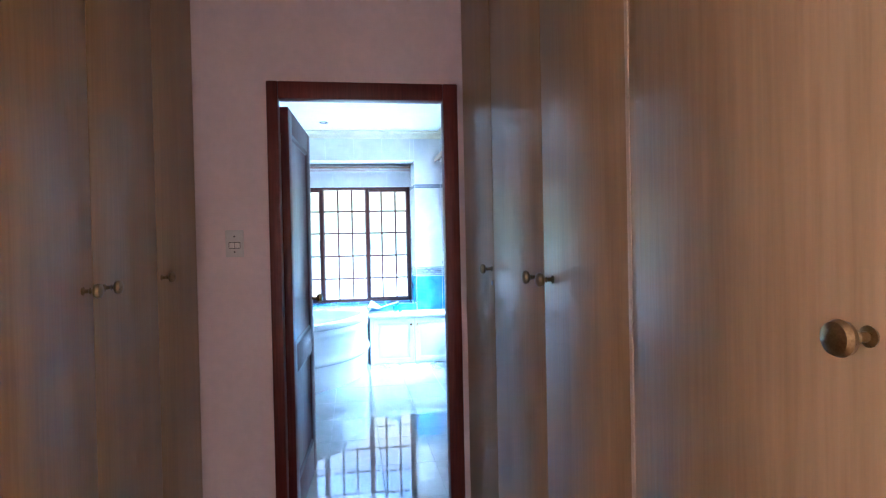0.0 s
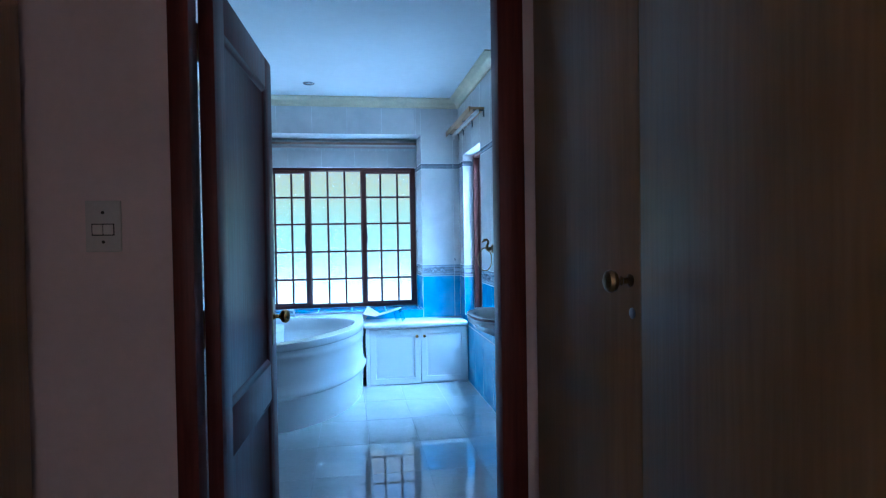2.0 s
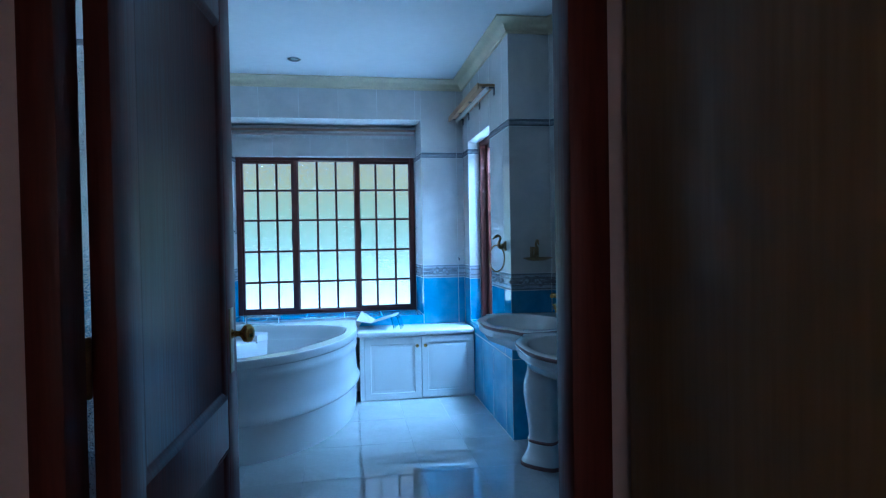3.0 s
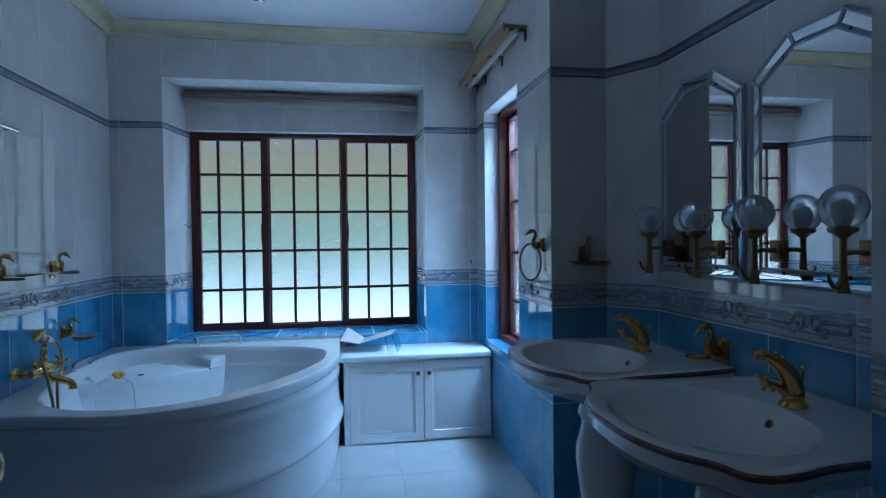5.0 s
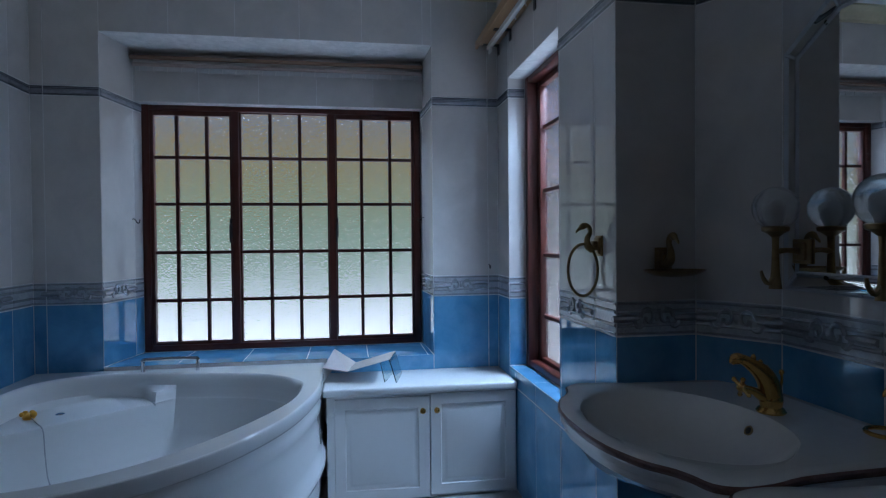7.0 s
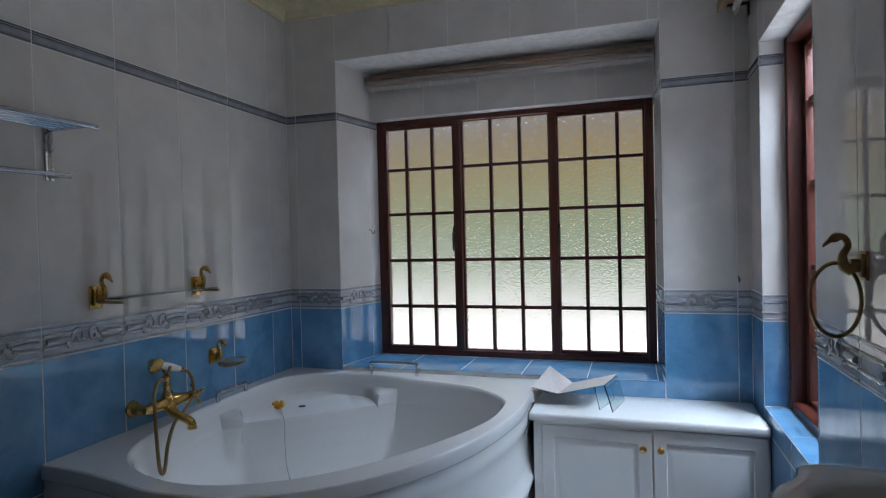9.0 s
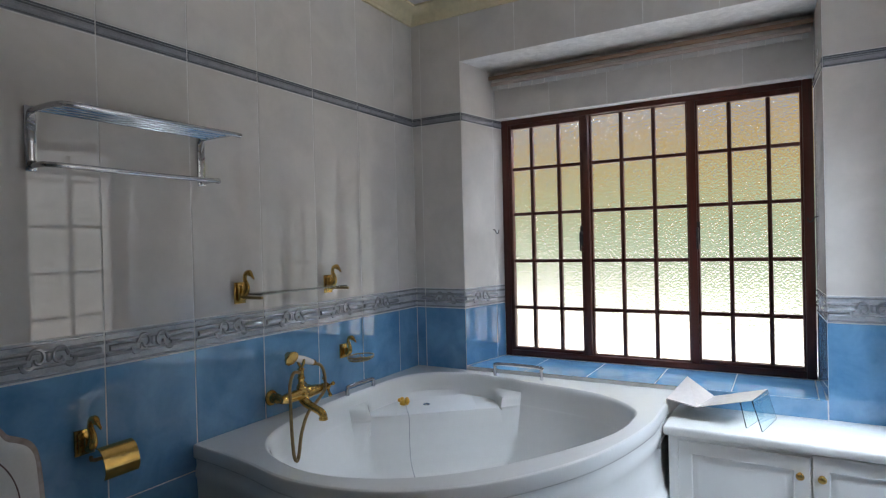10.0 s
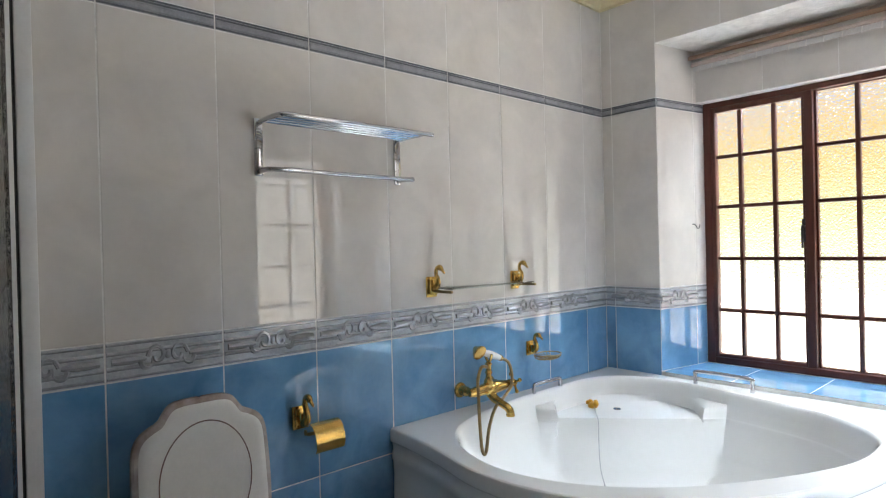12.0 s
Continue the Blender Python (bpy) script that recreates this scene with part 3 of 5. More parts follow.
BASIN_LINE = [(-1.275, 5.66), (-1.13, 5.505), (-0.92, 5.435), (-0.71, 5.465), (-0.50, 5.595), (-0.31, 5.83), (-0.145, 6.16), (-0.105, 6.40), (-0.14, 6.57), (-0.34, 6.735),
              (-0.70, 6.815), (-1.08, 6.870), (-1.335, 6.715), (-1.372, 6.32), (-1.35, 5.95)]


def bath_outline(d=0.0):
    """The rim seen from above, grown by d on its curved side."""
    p = smooth_path([(x, y, 0) for x, y in RIM_LINE], 5)
    out = []
    for i, q in enumerate(p):
        t = (p[min(i + 1, len(p) - 1)] - p[max(i - 1, 0)]).normalized()
        out.append((max(q.x + t.y * d, XL + 0.003), min(q.y - t.x * d, YB - 0.003)))
    x0, y1 = XL + 0.003, YB - 0.003
    ex, ey = out[-1][0], out[0][1]
    back = [(ex + (x0 - ex) * k / 10, y1) for k in range(1, 10)]
    down = [(x0, y1 + (ey - y1) * k / 10) for k in range(0, 10)]
    return out + back + down


def bath_inner(s=1.0):
    """The basin's edge: straight beside the walls, cut across the corner, round in front."""
    p = smooth_path([(x, y, 0) for x, y in BASIN_LINE], 10, True)
    c = Vector((-0.78, 6.16, 0))
    return [c + (q - c) * s for q in p]


bath = thing("corner_bath", "large white acrylic corner bath with a rounded front", "bath", pose(0, 0, 0))
RIM = 0.620
bm = bmesh.new()
outer = [bm.verts.new((x, y, RIM)) for x, y in bath_outline(-0.012)]
inner = [bm.verts.new((q.x, q.y, RIM)) for q in bath_inner(1.012)]
edges = [bm.edges.new((l[i], l[(i + 1) % len(l)])) for l in (outer, inner) for i in range(len(l))]
bmesh.ops.triangle_fill(bm, use_beauty=True, edges=edges)
part("rim", bm, ACRYLIC, bath, smooth=False)
def basin_ring(s, chord, arm, z):
    """A level of the basin: shrunk by s, cut straight at a distance towards the wall corner (the seat), with two armrests."""
    c, corner = Vector((-0.78, 6.16, 0)), Vector((-0.66, 0.75, 0)).normalized()
    out = []
    for q in bath_inner(1.0):
        d = (q - c) * s
        k = max(0.0, 1 - abs(d.normalized().dot(corner) - 0.79) / 0.085)
        d *= 1 - arm * k * k * (3 - 2 * k)
        along = d.dot(corner)
        if along > chord:
            d -= corner * (along - chord)
        out.append((c.x + d.x, c.y + d.y, z))
    return out


bm = bmesh.new()
loft(bm, [basin_ring(*r) for r in ((1.012, 9, 0, RIM), (1.004, 9, 0, RIM - 0.002), (0.994, 9, 0, RIM - 0.012), (0.986, 9, 0.0, RIM - 0.030), (0.980, 9, 0.01, 0.566), (0.978, 9, 0.09, 0.557), (0.976, 9, 0.125, 0.549),
                                   (0.970, 9, 0.14, 0.53), (0.965, 0.72, 0.145, 0.512), (0.962, 0.70, 0.147, 0.507), (0.960, 0.47, 0.15, 0.504), (0.958, 0.455, 0.14, 0.500), (0.955, 0.448, 0.12, 0.488), (0.925, 0.435, 0.06, 0.42),
                                   (0.895, 0.425, 0.02, 0.34), (0.85, 0.41, 0, 0.27), (0.78, 0.39, 0, 0.23), (0.70, 0.37, 0, 0.215), (0.35, 0.2, 0, 0.21))], False, True)
part("basin", bm, ACRYLIC, bath)
bm = bmesh.new()
PROFILE = [(-0.012, RIM), (-0.004, RIM - 0.003), (0.0, RIM - 0.010), (0.0, RIM - 0.045), (-0.003, RIM - 0.052), (-0.010, RIM - 0.057), (-0.011, 0.538), (-0.007, 0.530), (-0.006, 0.503),
           (-0.011, 0.492), (-0.014, 0.44), (-0.011, 0.34), (-0.003, 0.292), (0.009, 0.274), (0.013, 0.257), (0.008, 0.240), (-0.005, 0.229), (-0.010, 0.19), (-0.014, 0.10), (-0.024, 0.0)]
loft(bm, [[(x, y, z) for x, y in bath_outline(d)] for d, z in PROFILE], False, False)
part("skirt", bm, ACRYLIC, bath)
for pts in ([(-1.372, 6.215, RIM), (-1.372, 6.215, RIM + 0.030), (-1.372, 6.235, RIM + 0.040), (-1.372, 6.395, RIM + 0.040), (-1.372, 6.415, RIM + 0.030), (-1.372, 6.415, RIM)],
            [(-0.915, 6.880, RIM), (-0.915, 6.880, RIM + 0.046), (-0.895, 6.880, RIM + 0.062), (-0.675, 6.880, RIM + 0.062), (-0.655, 6.880, RIM + 0.046), (-0.655, 6.880, RIM)]):
    bm = bmesh.new()
    tube(bm, pts, 0.0095, 10, 4)
    part("grab_handle", bm, CHROME, bath, "chrome grab handle on the rim")
bm = bmesh.new()
lathe(bm, [(0.019, 0), (0.019, 0.004), (0.014, 0.007), (0.003, 0.008)], Matrix.Translation((-1.175, 6.60, 0.5035)), 18)
part("overflow", bm, CHROME, bath, "chrome overflow cover")

plug = thing("bath_plug", "orange rubber bath plug on a thin chain inside the bath", "bath plug", pose(-1.20, 6.31, 0.036))
bm = bmesh.new()
m = Matrix.Translation((-0.075, 0.235, 0.470))
lathe(bm, [(0.020, 0), (0.024, 0.004), (0.024, 0.012), (0.018, 0.02), (0.008, 0.026)], m, 14)
for dx, dy, r in ((-0.018, 0.008, 0.013), (0.022, -0.006, 0.014), (0.004, 0.02, 0.012), (-0.024, -0.008, 0.010)):
    ball(bm, m @ Vector((dx, dy, 0.022)), r, seg=10)
part("stopper", bm, RUBBER_ORANGE, plug)
bm = bmesh.new()
tube(bm, [(-0.06, 0.225, 0.476), (0.0, 0.15, 0.472), (0.036, 0.108, 0.467), (0.052, 0.09, 0.44), (0.068, 0.065, 0.36), (0.095, 0.035, 0.26), (0.17, -0.03, 0.192), (0.22, -0.08, 0.180)], 0.0025, 6, 6)
part("chain", bm, STEEL, plug)

# ---- low cabinet beside the bath, and its top ----
cab = thing("low_cabinet", "low white cabinet with two panelled doors and brass knobs", "cabinet")
part("body", boxes((0.0, XR - 0.003, 6.602, 6.93, 0.0, 0.520)), CABINET_WHITE, cab)


def cabinet_door(x0, x1, knob_x, y, dz, swing):
    root_x = x0 if swing > 0 else x1
    w = x1 - x0
    bm = bmesh.new()
    z0, z1, t = 0.012 + dz, 0.512 + dz, 0.018
    ring = lambda i, yy: [(x0 + i - root_x, yy, z0 + i), (x1 - i - root_x, yy, z0 + i), (x1 - i - root_x, yy, z1 - i), (x0 + i - root_x, yy, z1 - i)]
    loft(bm, [ring(0, 0), ring(0, -t + 0.004), ring(0.004, -t), ring(0.052, -t), ring(0.056, -t + 0.006), ring(0.066, -t + 0.007), ring(0.082, -t + 0.001), ring(0.086, -t)], True, True)
    d = part("door", bm, CABINET_WHITE, cab)
    d.matrix_basis = pose(root_x, y, 0, 0, 0, swing)
    bm = bmesh.new()
    lathe(bm, [(0.009, 0), (0.010, 0.002), (0.005, 0.005), (0.005, 0.014), (0.012, 0.018), (0.0145, 0.023), (0.011, 0.028), (0.003, 0.0295)],
          Matrix.Translation((knob_x - root_x, -t, 0.440)) @ Matrix.Rotation(radians(90), 4, "X"), 14)
    part("knob", bm, BRASS, d, "small brass knob")


cabinet_door(0.035, 0.496, 0.462, 6.602, -0.006, -1.6)
cabinet_door(0.500, XR - 0.010, 0.530, 6.602, 0.004, 0.0)

top = thing("cabinet_top", "white laminate top over the low cabinet, with a rounded front edge", "worktop")
bm = bmesh.new()
box(bm, -0.018, XR - 0.002, 6.572, YB - 0.002, 0.522, 0.562, bevel=0.012, seg=3)
part("top", bm, LAMINATE, top)
part("upstand", boxes((-0.012, RX1 - 0.004, YB - 0.02, YB - 0.003, 0.5625, RZ0 - 0.001)), TILE_BLUE, top, "blue tiled edge behind the top")

tray = thing("bent_acrylic_stand", "bent cream acrylic book stand lying on the cabinet top", "stand", pose(0.20, 6.79, 0.5635, 0, 0, -12))
bm = bmesh.new()
prof = [(-0.20, 0.0), (-0.20, 0.075), (-0.085, 0.052), (0.13, 0.115), (0.165, 0.0)]
d, th = 0.11, 0.004
rings = []
for i, (x, z) in enumerate(prof):
    skew = (0.03, 0.05, 0.0, 0.0, 0.0)[i]
    rings.append([(x, -d - skew * 0.5, z), (x, d, z + skew), (x + th, d, z + th + skew), (x + th, -d - skew * 0.5, z + th)])
loft(bm, rings[:4])
part("sheet", bm, ACRYLIC_CREAM, tray, smooth=False)
bm = bmesh.new()
loft(bm, [[(x - 0.012, -0.10, z) for x, z in ((0.095, 0.100), (0.099, 0.098), (0.120, 0.0), (0.116, 0.0))], [(x, 0.10, z) for x, z in ((0.095, 0.100), (0.099, 0.098), (0.120, 0.0), (0.116, 0.0))]])
loft(bm, [[(x, -0.112, z) for x, z in ((0.130, 0.1135), (0.134, 0.1150), (0.168, 0.0), (0.164, 0.0))], [(x, 0.108, z) for x, z in ((0.130, 0.1135), (0.134, 0.1150), (0.168, 0.0), (0.164, 0.0))]])
part("clear_leg", bm, GLASS_CLEAR, tray, "clear acrylic leg", smooth=False).visible_shadow = False

# ---- brass swan fittings ----


def swan(root, s=1.0, head=True, material_=None):
    """A square plate on the wall and a swan's neck standing out from it; the wall's outward side is +x."""
    mat = material_ or BRASS
    bm = bmesh.new()
    box(bm, 0.0, 0.006 * s, -0.026 * s, 0.026 * s, -0.034 * s, 0.034 * s, bevel=0.0015)
    box(bm, 0.006 * s, 0.013 * s, -0.020 * s, 0.020 * s, -0.027 * s, 0.027 * s, bevel=0.002)
    box(bm, 0.013 * s, 0.030 * s, -0.012 * s, 0.012 * s, -0.016 * s, 0.016 * s, bevel=0.003)
    part("mounting_plate", bm, mat, root)
    bm = bmesh.new()
    tube(bm, [(0.026 * s, 0, -0.012 * s), (0.042 * s, 0, 0.000), (0.044 * s, 0, 0.024 * s), (0.034 * s, 0, 0.045 * s), (0.040 * s, 0, 0.064 * s), (0.058 * s, 0, 0.068 * s), (0.070 * s, 0, 0.058 * s)],
         [0.014 * s, 0.013 * s, 0.0095 * s, 0.008 * s, 0.008 * s, 0.0095 * s, 0.006 * s], 10, 5)
    ball(bm, (0.061 * s, 0, 0.063 * s), 0.0105 * s, 1.25, 0.85, 0.9, 10)
    tube(bm, [(0.068 * s, 0, 0.060 * s), (0.080 * s, 0, 0.050 * s), (0.084 * s, 0, 0.044 * s)], [0.006 * s, 0.0042 * s, 0.0015 * s], 8, 3)
    part("swan_neck", bm, mat, root)


# the wall frames: left wall looks to +x, right wall and alcove to -x
def on_left(y, z):
    return pose(XL + 0.0005, y, z)


def on_right(x, y, z):
    return pose(x - 0.0005, y, z, 0, 0, 180)


SW = "brass swan-neck bathroom fittings"
shelf = thing("glass_shelf", "clear glass shelf on two brass swan-neck brackets above the bath", "shelf", on_left(5.917, 1.140))
for dy in (-0.259, 0.259):
    br = new("bracket")
    br.parent = shelf
    br.matrix_basis = pose(0, dy, 0.012)
    bm = bmesh.new()
    box(bm, 0.0, 0.006, -0.027, 0.027, -0.042, 0.042, bevel=0.0015)
    box(bm, 0.006, 0.022, -0.019, 0.019, -0.030, 0.030, bevel=0.003)
    br2 = part("mounting_plate", bm, BRASS, br)
    bm = bmesh.new()
    tube(bm, [(0.018, 0, -0.008), (0.040, 0, 0.004), (0.046, 0, 0.03), (0.034, 0, 0.054), (0.040, 0, 0.076), (0.060, 0, 0.082), (0.074, 0, 0.070)],
         [0.014, 0.013, 0.0095, 0.008, 0.008, 0.0095, 0.006], 10, 5)
    ball(bm, (0.063, 0, 0.076), 0.0105, 1.25, 0.85, 0.9, 10)
    tube(bm, [(0.070, 0, 0.072), (0.082, 0, 0.060), (0.085, 0, 0.054)], [0.006, 0.0042, 0.0015], 8, 3)
    part("swan_neck", bm, BRASS, br)
    bm = bmesh.new()
    tube(bm, [(0.02, 0, -0.016), (0.07, 0, -0.018), (0.128, 0, -0.017)], [0.008, 0.0065, 0.006], 8, 3)
    part("arm", bm, BRASS_AGED, br)
bm = bmesh.new()
box(bm, 0.010, 0.122, -0.256, 0.256, 0.0035, 0.0090, bevel=0.001)
part("glass_plate", bm, GLASS_CLEAR, shelf, "clear greenish glass plate").visible_shadow = False

soap = thing("soap_dish", "brass swan-neck soap dish with an oval wire basket", "soap dish", on_left(6.275, 0.818), SW)
swan(soap)
bm = bmesh.new()
for z, sc in ((0.0, 1.0), (-0.018, 0.72)):
    tube(bm, [(0.095 + 0.055 * sc * math.cos(a), 0.02 + 0.075 * sc * math.sin(a), -0.022 + z) for a in np.linspace(0, 2 * math.pi, 14)[:-1]], 0.003, 6, 3, True)
for k in range(-4, 5):
    y = 0.02 + k * 0.0145
    hw = 0.055 * math.sqrt(max(0.05, 1 - (k * 0.0145 / 0.075) ** 2))
    tube(bm, [(0.095 - hw, y, -0.022), (0.095 - hw * 0.7, y, -0.040), (0.095 + hw * 0.7, y, -0.040), (0.095 + hw, y, -0.022)], 0.0018, 5, 2)
part("basket", bm, BRASS_AGED, soap, "oval wire basket")

paper = thing("paper_holder", "brass swan-neck toilet paper holder with a curved flap", "paper holder", on_left(5.050, 0.745))
swan(paper, 1.15)
bm = bmesh.new()
pr = [(0.030, -0.022), (0.052, -0.018), (0.074, -0.030), (0.088, -0.055), (0.094, -0.085), (0.086, -0.108)]
p = smooth_path([(x, 0, z) for x, z in pr], 4)
rings = [[(q.x, 0.012, q.z), (q.x, 0.122, q.z), (q.x - 0.003, 0.122, q.z - 0.003), (q.x - 0.003, 0.012, q.z - 0.003)] for q in p]
loft(bm, rings)
part("flap", bm, BRASS, paper)
bm = bmesh.new()
tube(bm, [(0.04, 0.0, -0.04), (0.05, 0.006, -0.05), (0.05, 0.13, -0.05)], 0.006, 8, 3)
part("roll_bar", bm, BRASS_AGED, paper)

ring = thing("towel_ring", "brass swan-neck towel ring on the tiled pier", "towel ring", on_right(XR, 5.595, 1.248))
swan(ring, 1.0, material_=BRASS_AGED)
bm = bmesh.new()
tube(bm, [(0.060 + 0.052 * math.sin(a), 0.0, -0.080 + 0.086 * math.cos(a)) for a in np.linspace(0, 2 * math.pi, 21)[:-1]], 0.0048, 8, 3, True)
part("ring", bm, BRASS_AGED, ring)

dish = thing("soap_dish", "dark brass swan-neck soap dish in the basin alcove", "soap dish", pose(1.10, YN - 0.0005, 1.205, 0, 0, -90), SW)
swan(dish, 1.1, material_=BRASS_AGED)
bm = bmesh.new()
lathe(bm, [(0.02, -0.052), (0.05, -0.048), (0.075, -0.036), (0.080, -0.030), (0.074, -0.034), (0.048, -0.044), (0.01, -0.047)], Matrix.Translation((0.07, 0, 0)) @ Matrix.Diagonal((0.8, 1.25, 1, 1)), 20)
part("dish", bm, BRASS_AGED, dish)

hook = thing("robe_hook", "brass swan-neck robe hook on the tiled pier", "hook", on_right(XR, 3.62, 1.545))
swan(hook, 1.35)
tumbler = thing("tumbler_holder", "brass swan-neck tumbler holder between the two basins", "tumbler holder", on_right(XA, 4.83, 0.870))
swan(tumbler, 1.3)
bm = bmesh.new()
tube(bm, [(0.10 + 0.038 * math.cos(a), 0.038 * math.sin(a), -0.02) for a in np.linspace(0, 2 * math.pi, 13)[:-1]], 0.005, 8, 3, True)
tube(bm, [(0.03, 0, -0.012), (0.045, 0, -0.02), (0.064, 0, -0.02)], 0.006, 8, 3)
part("holder_ring", bm, BRASS, tumbler)

# ---- bath mixer on the left wall ----
mixer = thing("bath_mixer", "brass wall-mounted bath mixer with a white-handled hand shower", "tap", on_left(5.905, 0.700))
for dy in (-0.100, 0.080):
    bm = bmesh.new()
    lathe(bm, [(0.030, 0), (0.033, 0.004), (0.031, 0.010), (0.021, 0.016), (0.018, 0.030), (0.021, 0.034), (0.021, 0.046), (0.017, 0.052), (0.017, 0.075)],
          Matrix.Translation((0, dy, 0)) @ Matrix.Rotation(radians(90), 4, "Y"), 20)
    part("wall_inlet", bm, BRASS, mixer)
bm = bmesh.new()
tube(bm, [(0.075, -0.115, 0), (0.078, -0.085, 0.0), (0.080, -0.03, 0.002), (0.080, 0.03, 0.002), (0.078, 0.07, 0), (0.076, 0.10, -0.002), (0.075, 0.135, -0.004)], [0.015, 0.021, 0.024, 0.029, 0.025, 0.022, 0.017], 16, 5)
ball(bm, (0.082, 0.0, 0.0), 0.034, 1, 1, 0.9, 16)
part("body", bm, BRASS, mixer)
bm = bmesh.new()
m = Matrix.Translation((0.075, 0.132, -0.004)) @ Matrix.Rotation(radians(-90), 4, "X")
lathe(bm, [(0.017, 0), (0.021, 0.008), (0.014, 0.014), (0.013, 0.03), (0.017, 0.036), (0.012, 0.046), (0.003, 0.048)], m, 16)
for a in range(4):
    dv = Vector((math.cos(a * math.pi / 2 + 0.45), 0, math.sin(a * math.pi / 2 + 0.45)))
    c = Vector((0.075, 0.166, -0.004))
    tube(bm, [c, c + dv * 0.024, c + dv * 0.038], [0.008, 0.0055, 0.0075], 8, 2)
    ball(bm, c + dv * 0.040, 0.0092, seg=10)
part("cross_handle", bm, BRASS, mixer)
bm = bmesh.new()
tube(bm, [(0.085, 0.0, -0.012), (0.110, 0.0, -0.036), (0.150, 0.002, -0.052), (0.182, 0.004, -0.064), (0.194, 0.005, -0.078), (0.195, 0.005, -0.094)], [0.023, 0.019, 0.0165, 0.0165, 0.0165, 0.0165], 14, 5)
tube(bm, [(0.195, 0.005, -0.088), (0.195, 0.005, -0.096)], [0.0185, 0.0185], 14, 2)
part("spout", bm, BRASS, mixer)
bm = bmesh.new()
lathe(bm, [(0.020, 0.018), (0.022, 0.030), (0.014, 0.040), (0.0125, 0.062), (0.017, 0.070), (0.0125, 0.078), (0.012, 0.100), (0.017, 0.108), (0.006, 0.116)], Matrix.Translation((0.080, 0, 0)), 16)
tube(bm, [(0.058, -0.002, 0.150), (0.070, 0.0, 0.126), (0.080, 0.0, 0.114), (0.092, 0.0, 0.126), (0.100, 0.0, 0.150)], 0.006, 8, 4)
part("cradle", bm, BRASS, mixer)
bm = bmesh.new()
tube(bm, [(0.080, 0.075, 0.122), (0.079, 0.02, 0.143), (0.078, -0.03, 0.160)], [0.012, 0.0165, 0.013], 14, 5)
hs = part("hand_shower", bm, CERAMIC, mixer, "white ceramic hand shower handle")
bm = bmesh.new()
m = Matrix.Translation((0.076, -0.062, 0.172)) @ Matrix.Rotation(radians(120), 4, "Y")
lathe(bm, [(0.012, -0.016), (0.016, -0.008), (0.028, 0.004), (0.034, 0.016), (0.032, 0.021), (0.012, 0.022)], m, 18)
tube(bm, [(0.078, -0.028, 0.160), (0.077, -0.050, 0.168), (0.072, -0.062, 0.174)], [0.014, 0.012, 0.014], 12, 3)
part("shower_head", bm, BRASS, hs, "brass shower head")
bm = bmesh.new()
tube(bm, [(0.080, 0.070, 0.124), (0.080, 0.082, 0.119)], [0.0145, 0.013], 12, 2)
part("collar", bm, BRASS, hs, "brass collar")
bm = bmesh.new()
tube(bm, [(0.080, 0.080, 0.120), (0.088, 0.118, 0.098), (0.094, 0.132, 0.050), (0.104, 0.118, -0.005), (0.120, 0.055, -0.035), (0.148, -0.035, -0.062), (0.178, -0.105, -0.120), (0.197, -0.142, -0.190), (0.200, -0.158, -0.214),
          (0.197, -0.170, -0.185), (0.178, -0.160, -0.090), (0.145, -0.130, 0.000), (0.112, -0.098, 0.060), (0.095, -0.058, 0.102), (0.086, -0.015, 0.096)], 0.0070, 8, 7)
part("hose", bm, BRASS_AGED, mixer, "flexible brass hose")

# ---- chrome towel rack ----
rack = thing("towel_rack", "chrome wall-mounted towel rack with a lower rail", "towel rack", on_left(5.210, 1.578))
for dy in (-0.285, 0.285):
    bm = bmesh.new()
    box(bm, 0.0, 0.008, dy - 0.016, dy + 0.016, -0.015, 0.175, bevel=0.004)
    part("wall_bracket", bm, CHROME, rack)
bm = bmesh.new()
tube(bm, [(0.006, -0.285, 0.158), (0.09, -0.287, 0.160), (0.150, -0.282, 0.160), (0.168, -0.262, 0.160), (0.170, -0.20, 0.160), (0.170, 0.0, 0.160), (0.170, 0.30, 0.160), (0.168, 0.318, 0.160)], 0.0085, 10, 5)
tube(bm, [(0.006, 0.285, 0.158), (0.09, 0.288, 0.160), (0.168, 0.29, 0.160)], 0.0085, 10, 3)
part("shelf_frame", bm, CHROME, rack)
for x in (0.045, 0.078, 0.110, 0.140):
    bm = bmesh.new()
    tube(bm, [(x, -0.286, 0.157), (x, 0, 0.157), (x, 0.288, 0.157)], 0.0045, 8, 2)
    part("shelf_bar", bm, CHROME, rack)
bm = bmesh.new()
tube(bm, [(0.006, -0.285, 0.0), (0.045, -0.284, 0.002), (0.070, -0.265, 0.002), (0.074, -0.20, 0.002), (0.074, 0.0, 0.0), (0.074, 0.30, 0.0)], 0.0085, 10, 5)
tube(bm, [(0.006, 0.285, 0.0), (0.04, 0.286, 0.0), (0.074, 0.288, 0.0)], 0.0085, 10, 3)
ball(bm, (0.074, 0.302, 0.0), 0.0105, seg=10)
part("towel_rail", bm, CHROME, rack)

# ---- toilet with its lid up ----
wc = thing("toilet", "white ceramic toilet, its shaped lid raised, with mauve-brown trim", "toilet", pose(XL, 4.682, 0))
bm = bmesh.new()


def oval(cx, rx, ry, z, n=28):
    return [(cx + rx * math.cos(2 * math.pi * k / n) * (1.0 if math.cos(2 * math.pi * k / n) > 0 else 0.8), ry * math.sin(2 * math.pi * k / n), z) for k in range(n)]


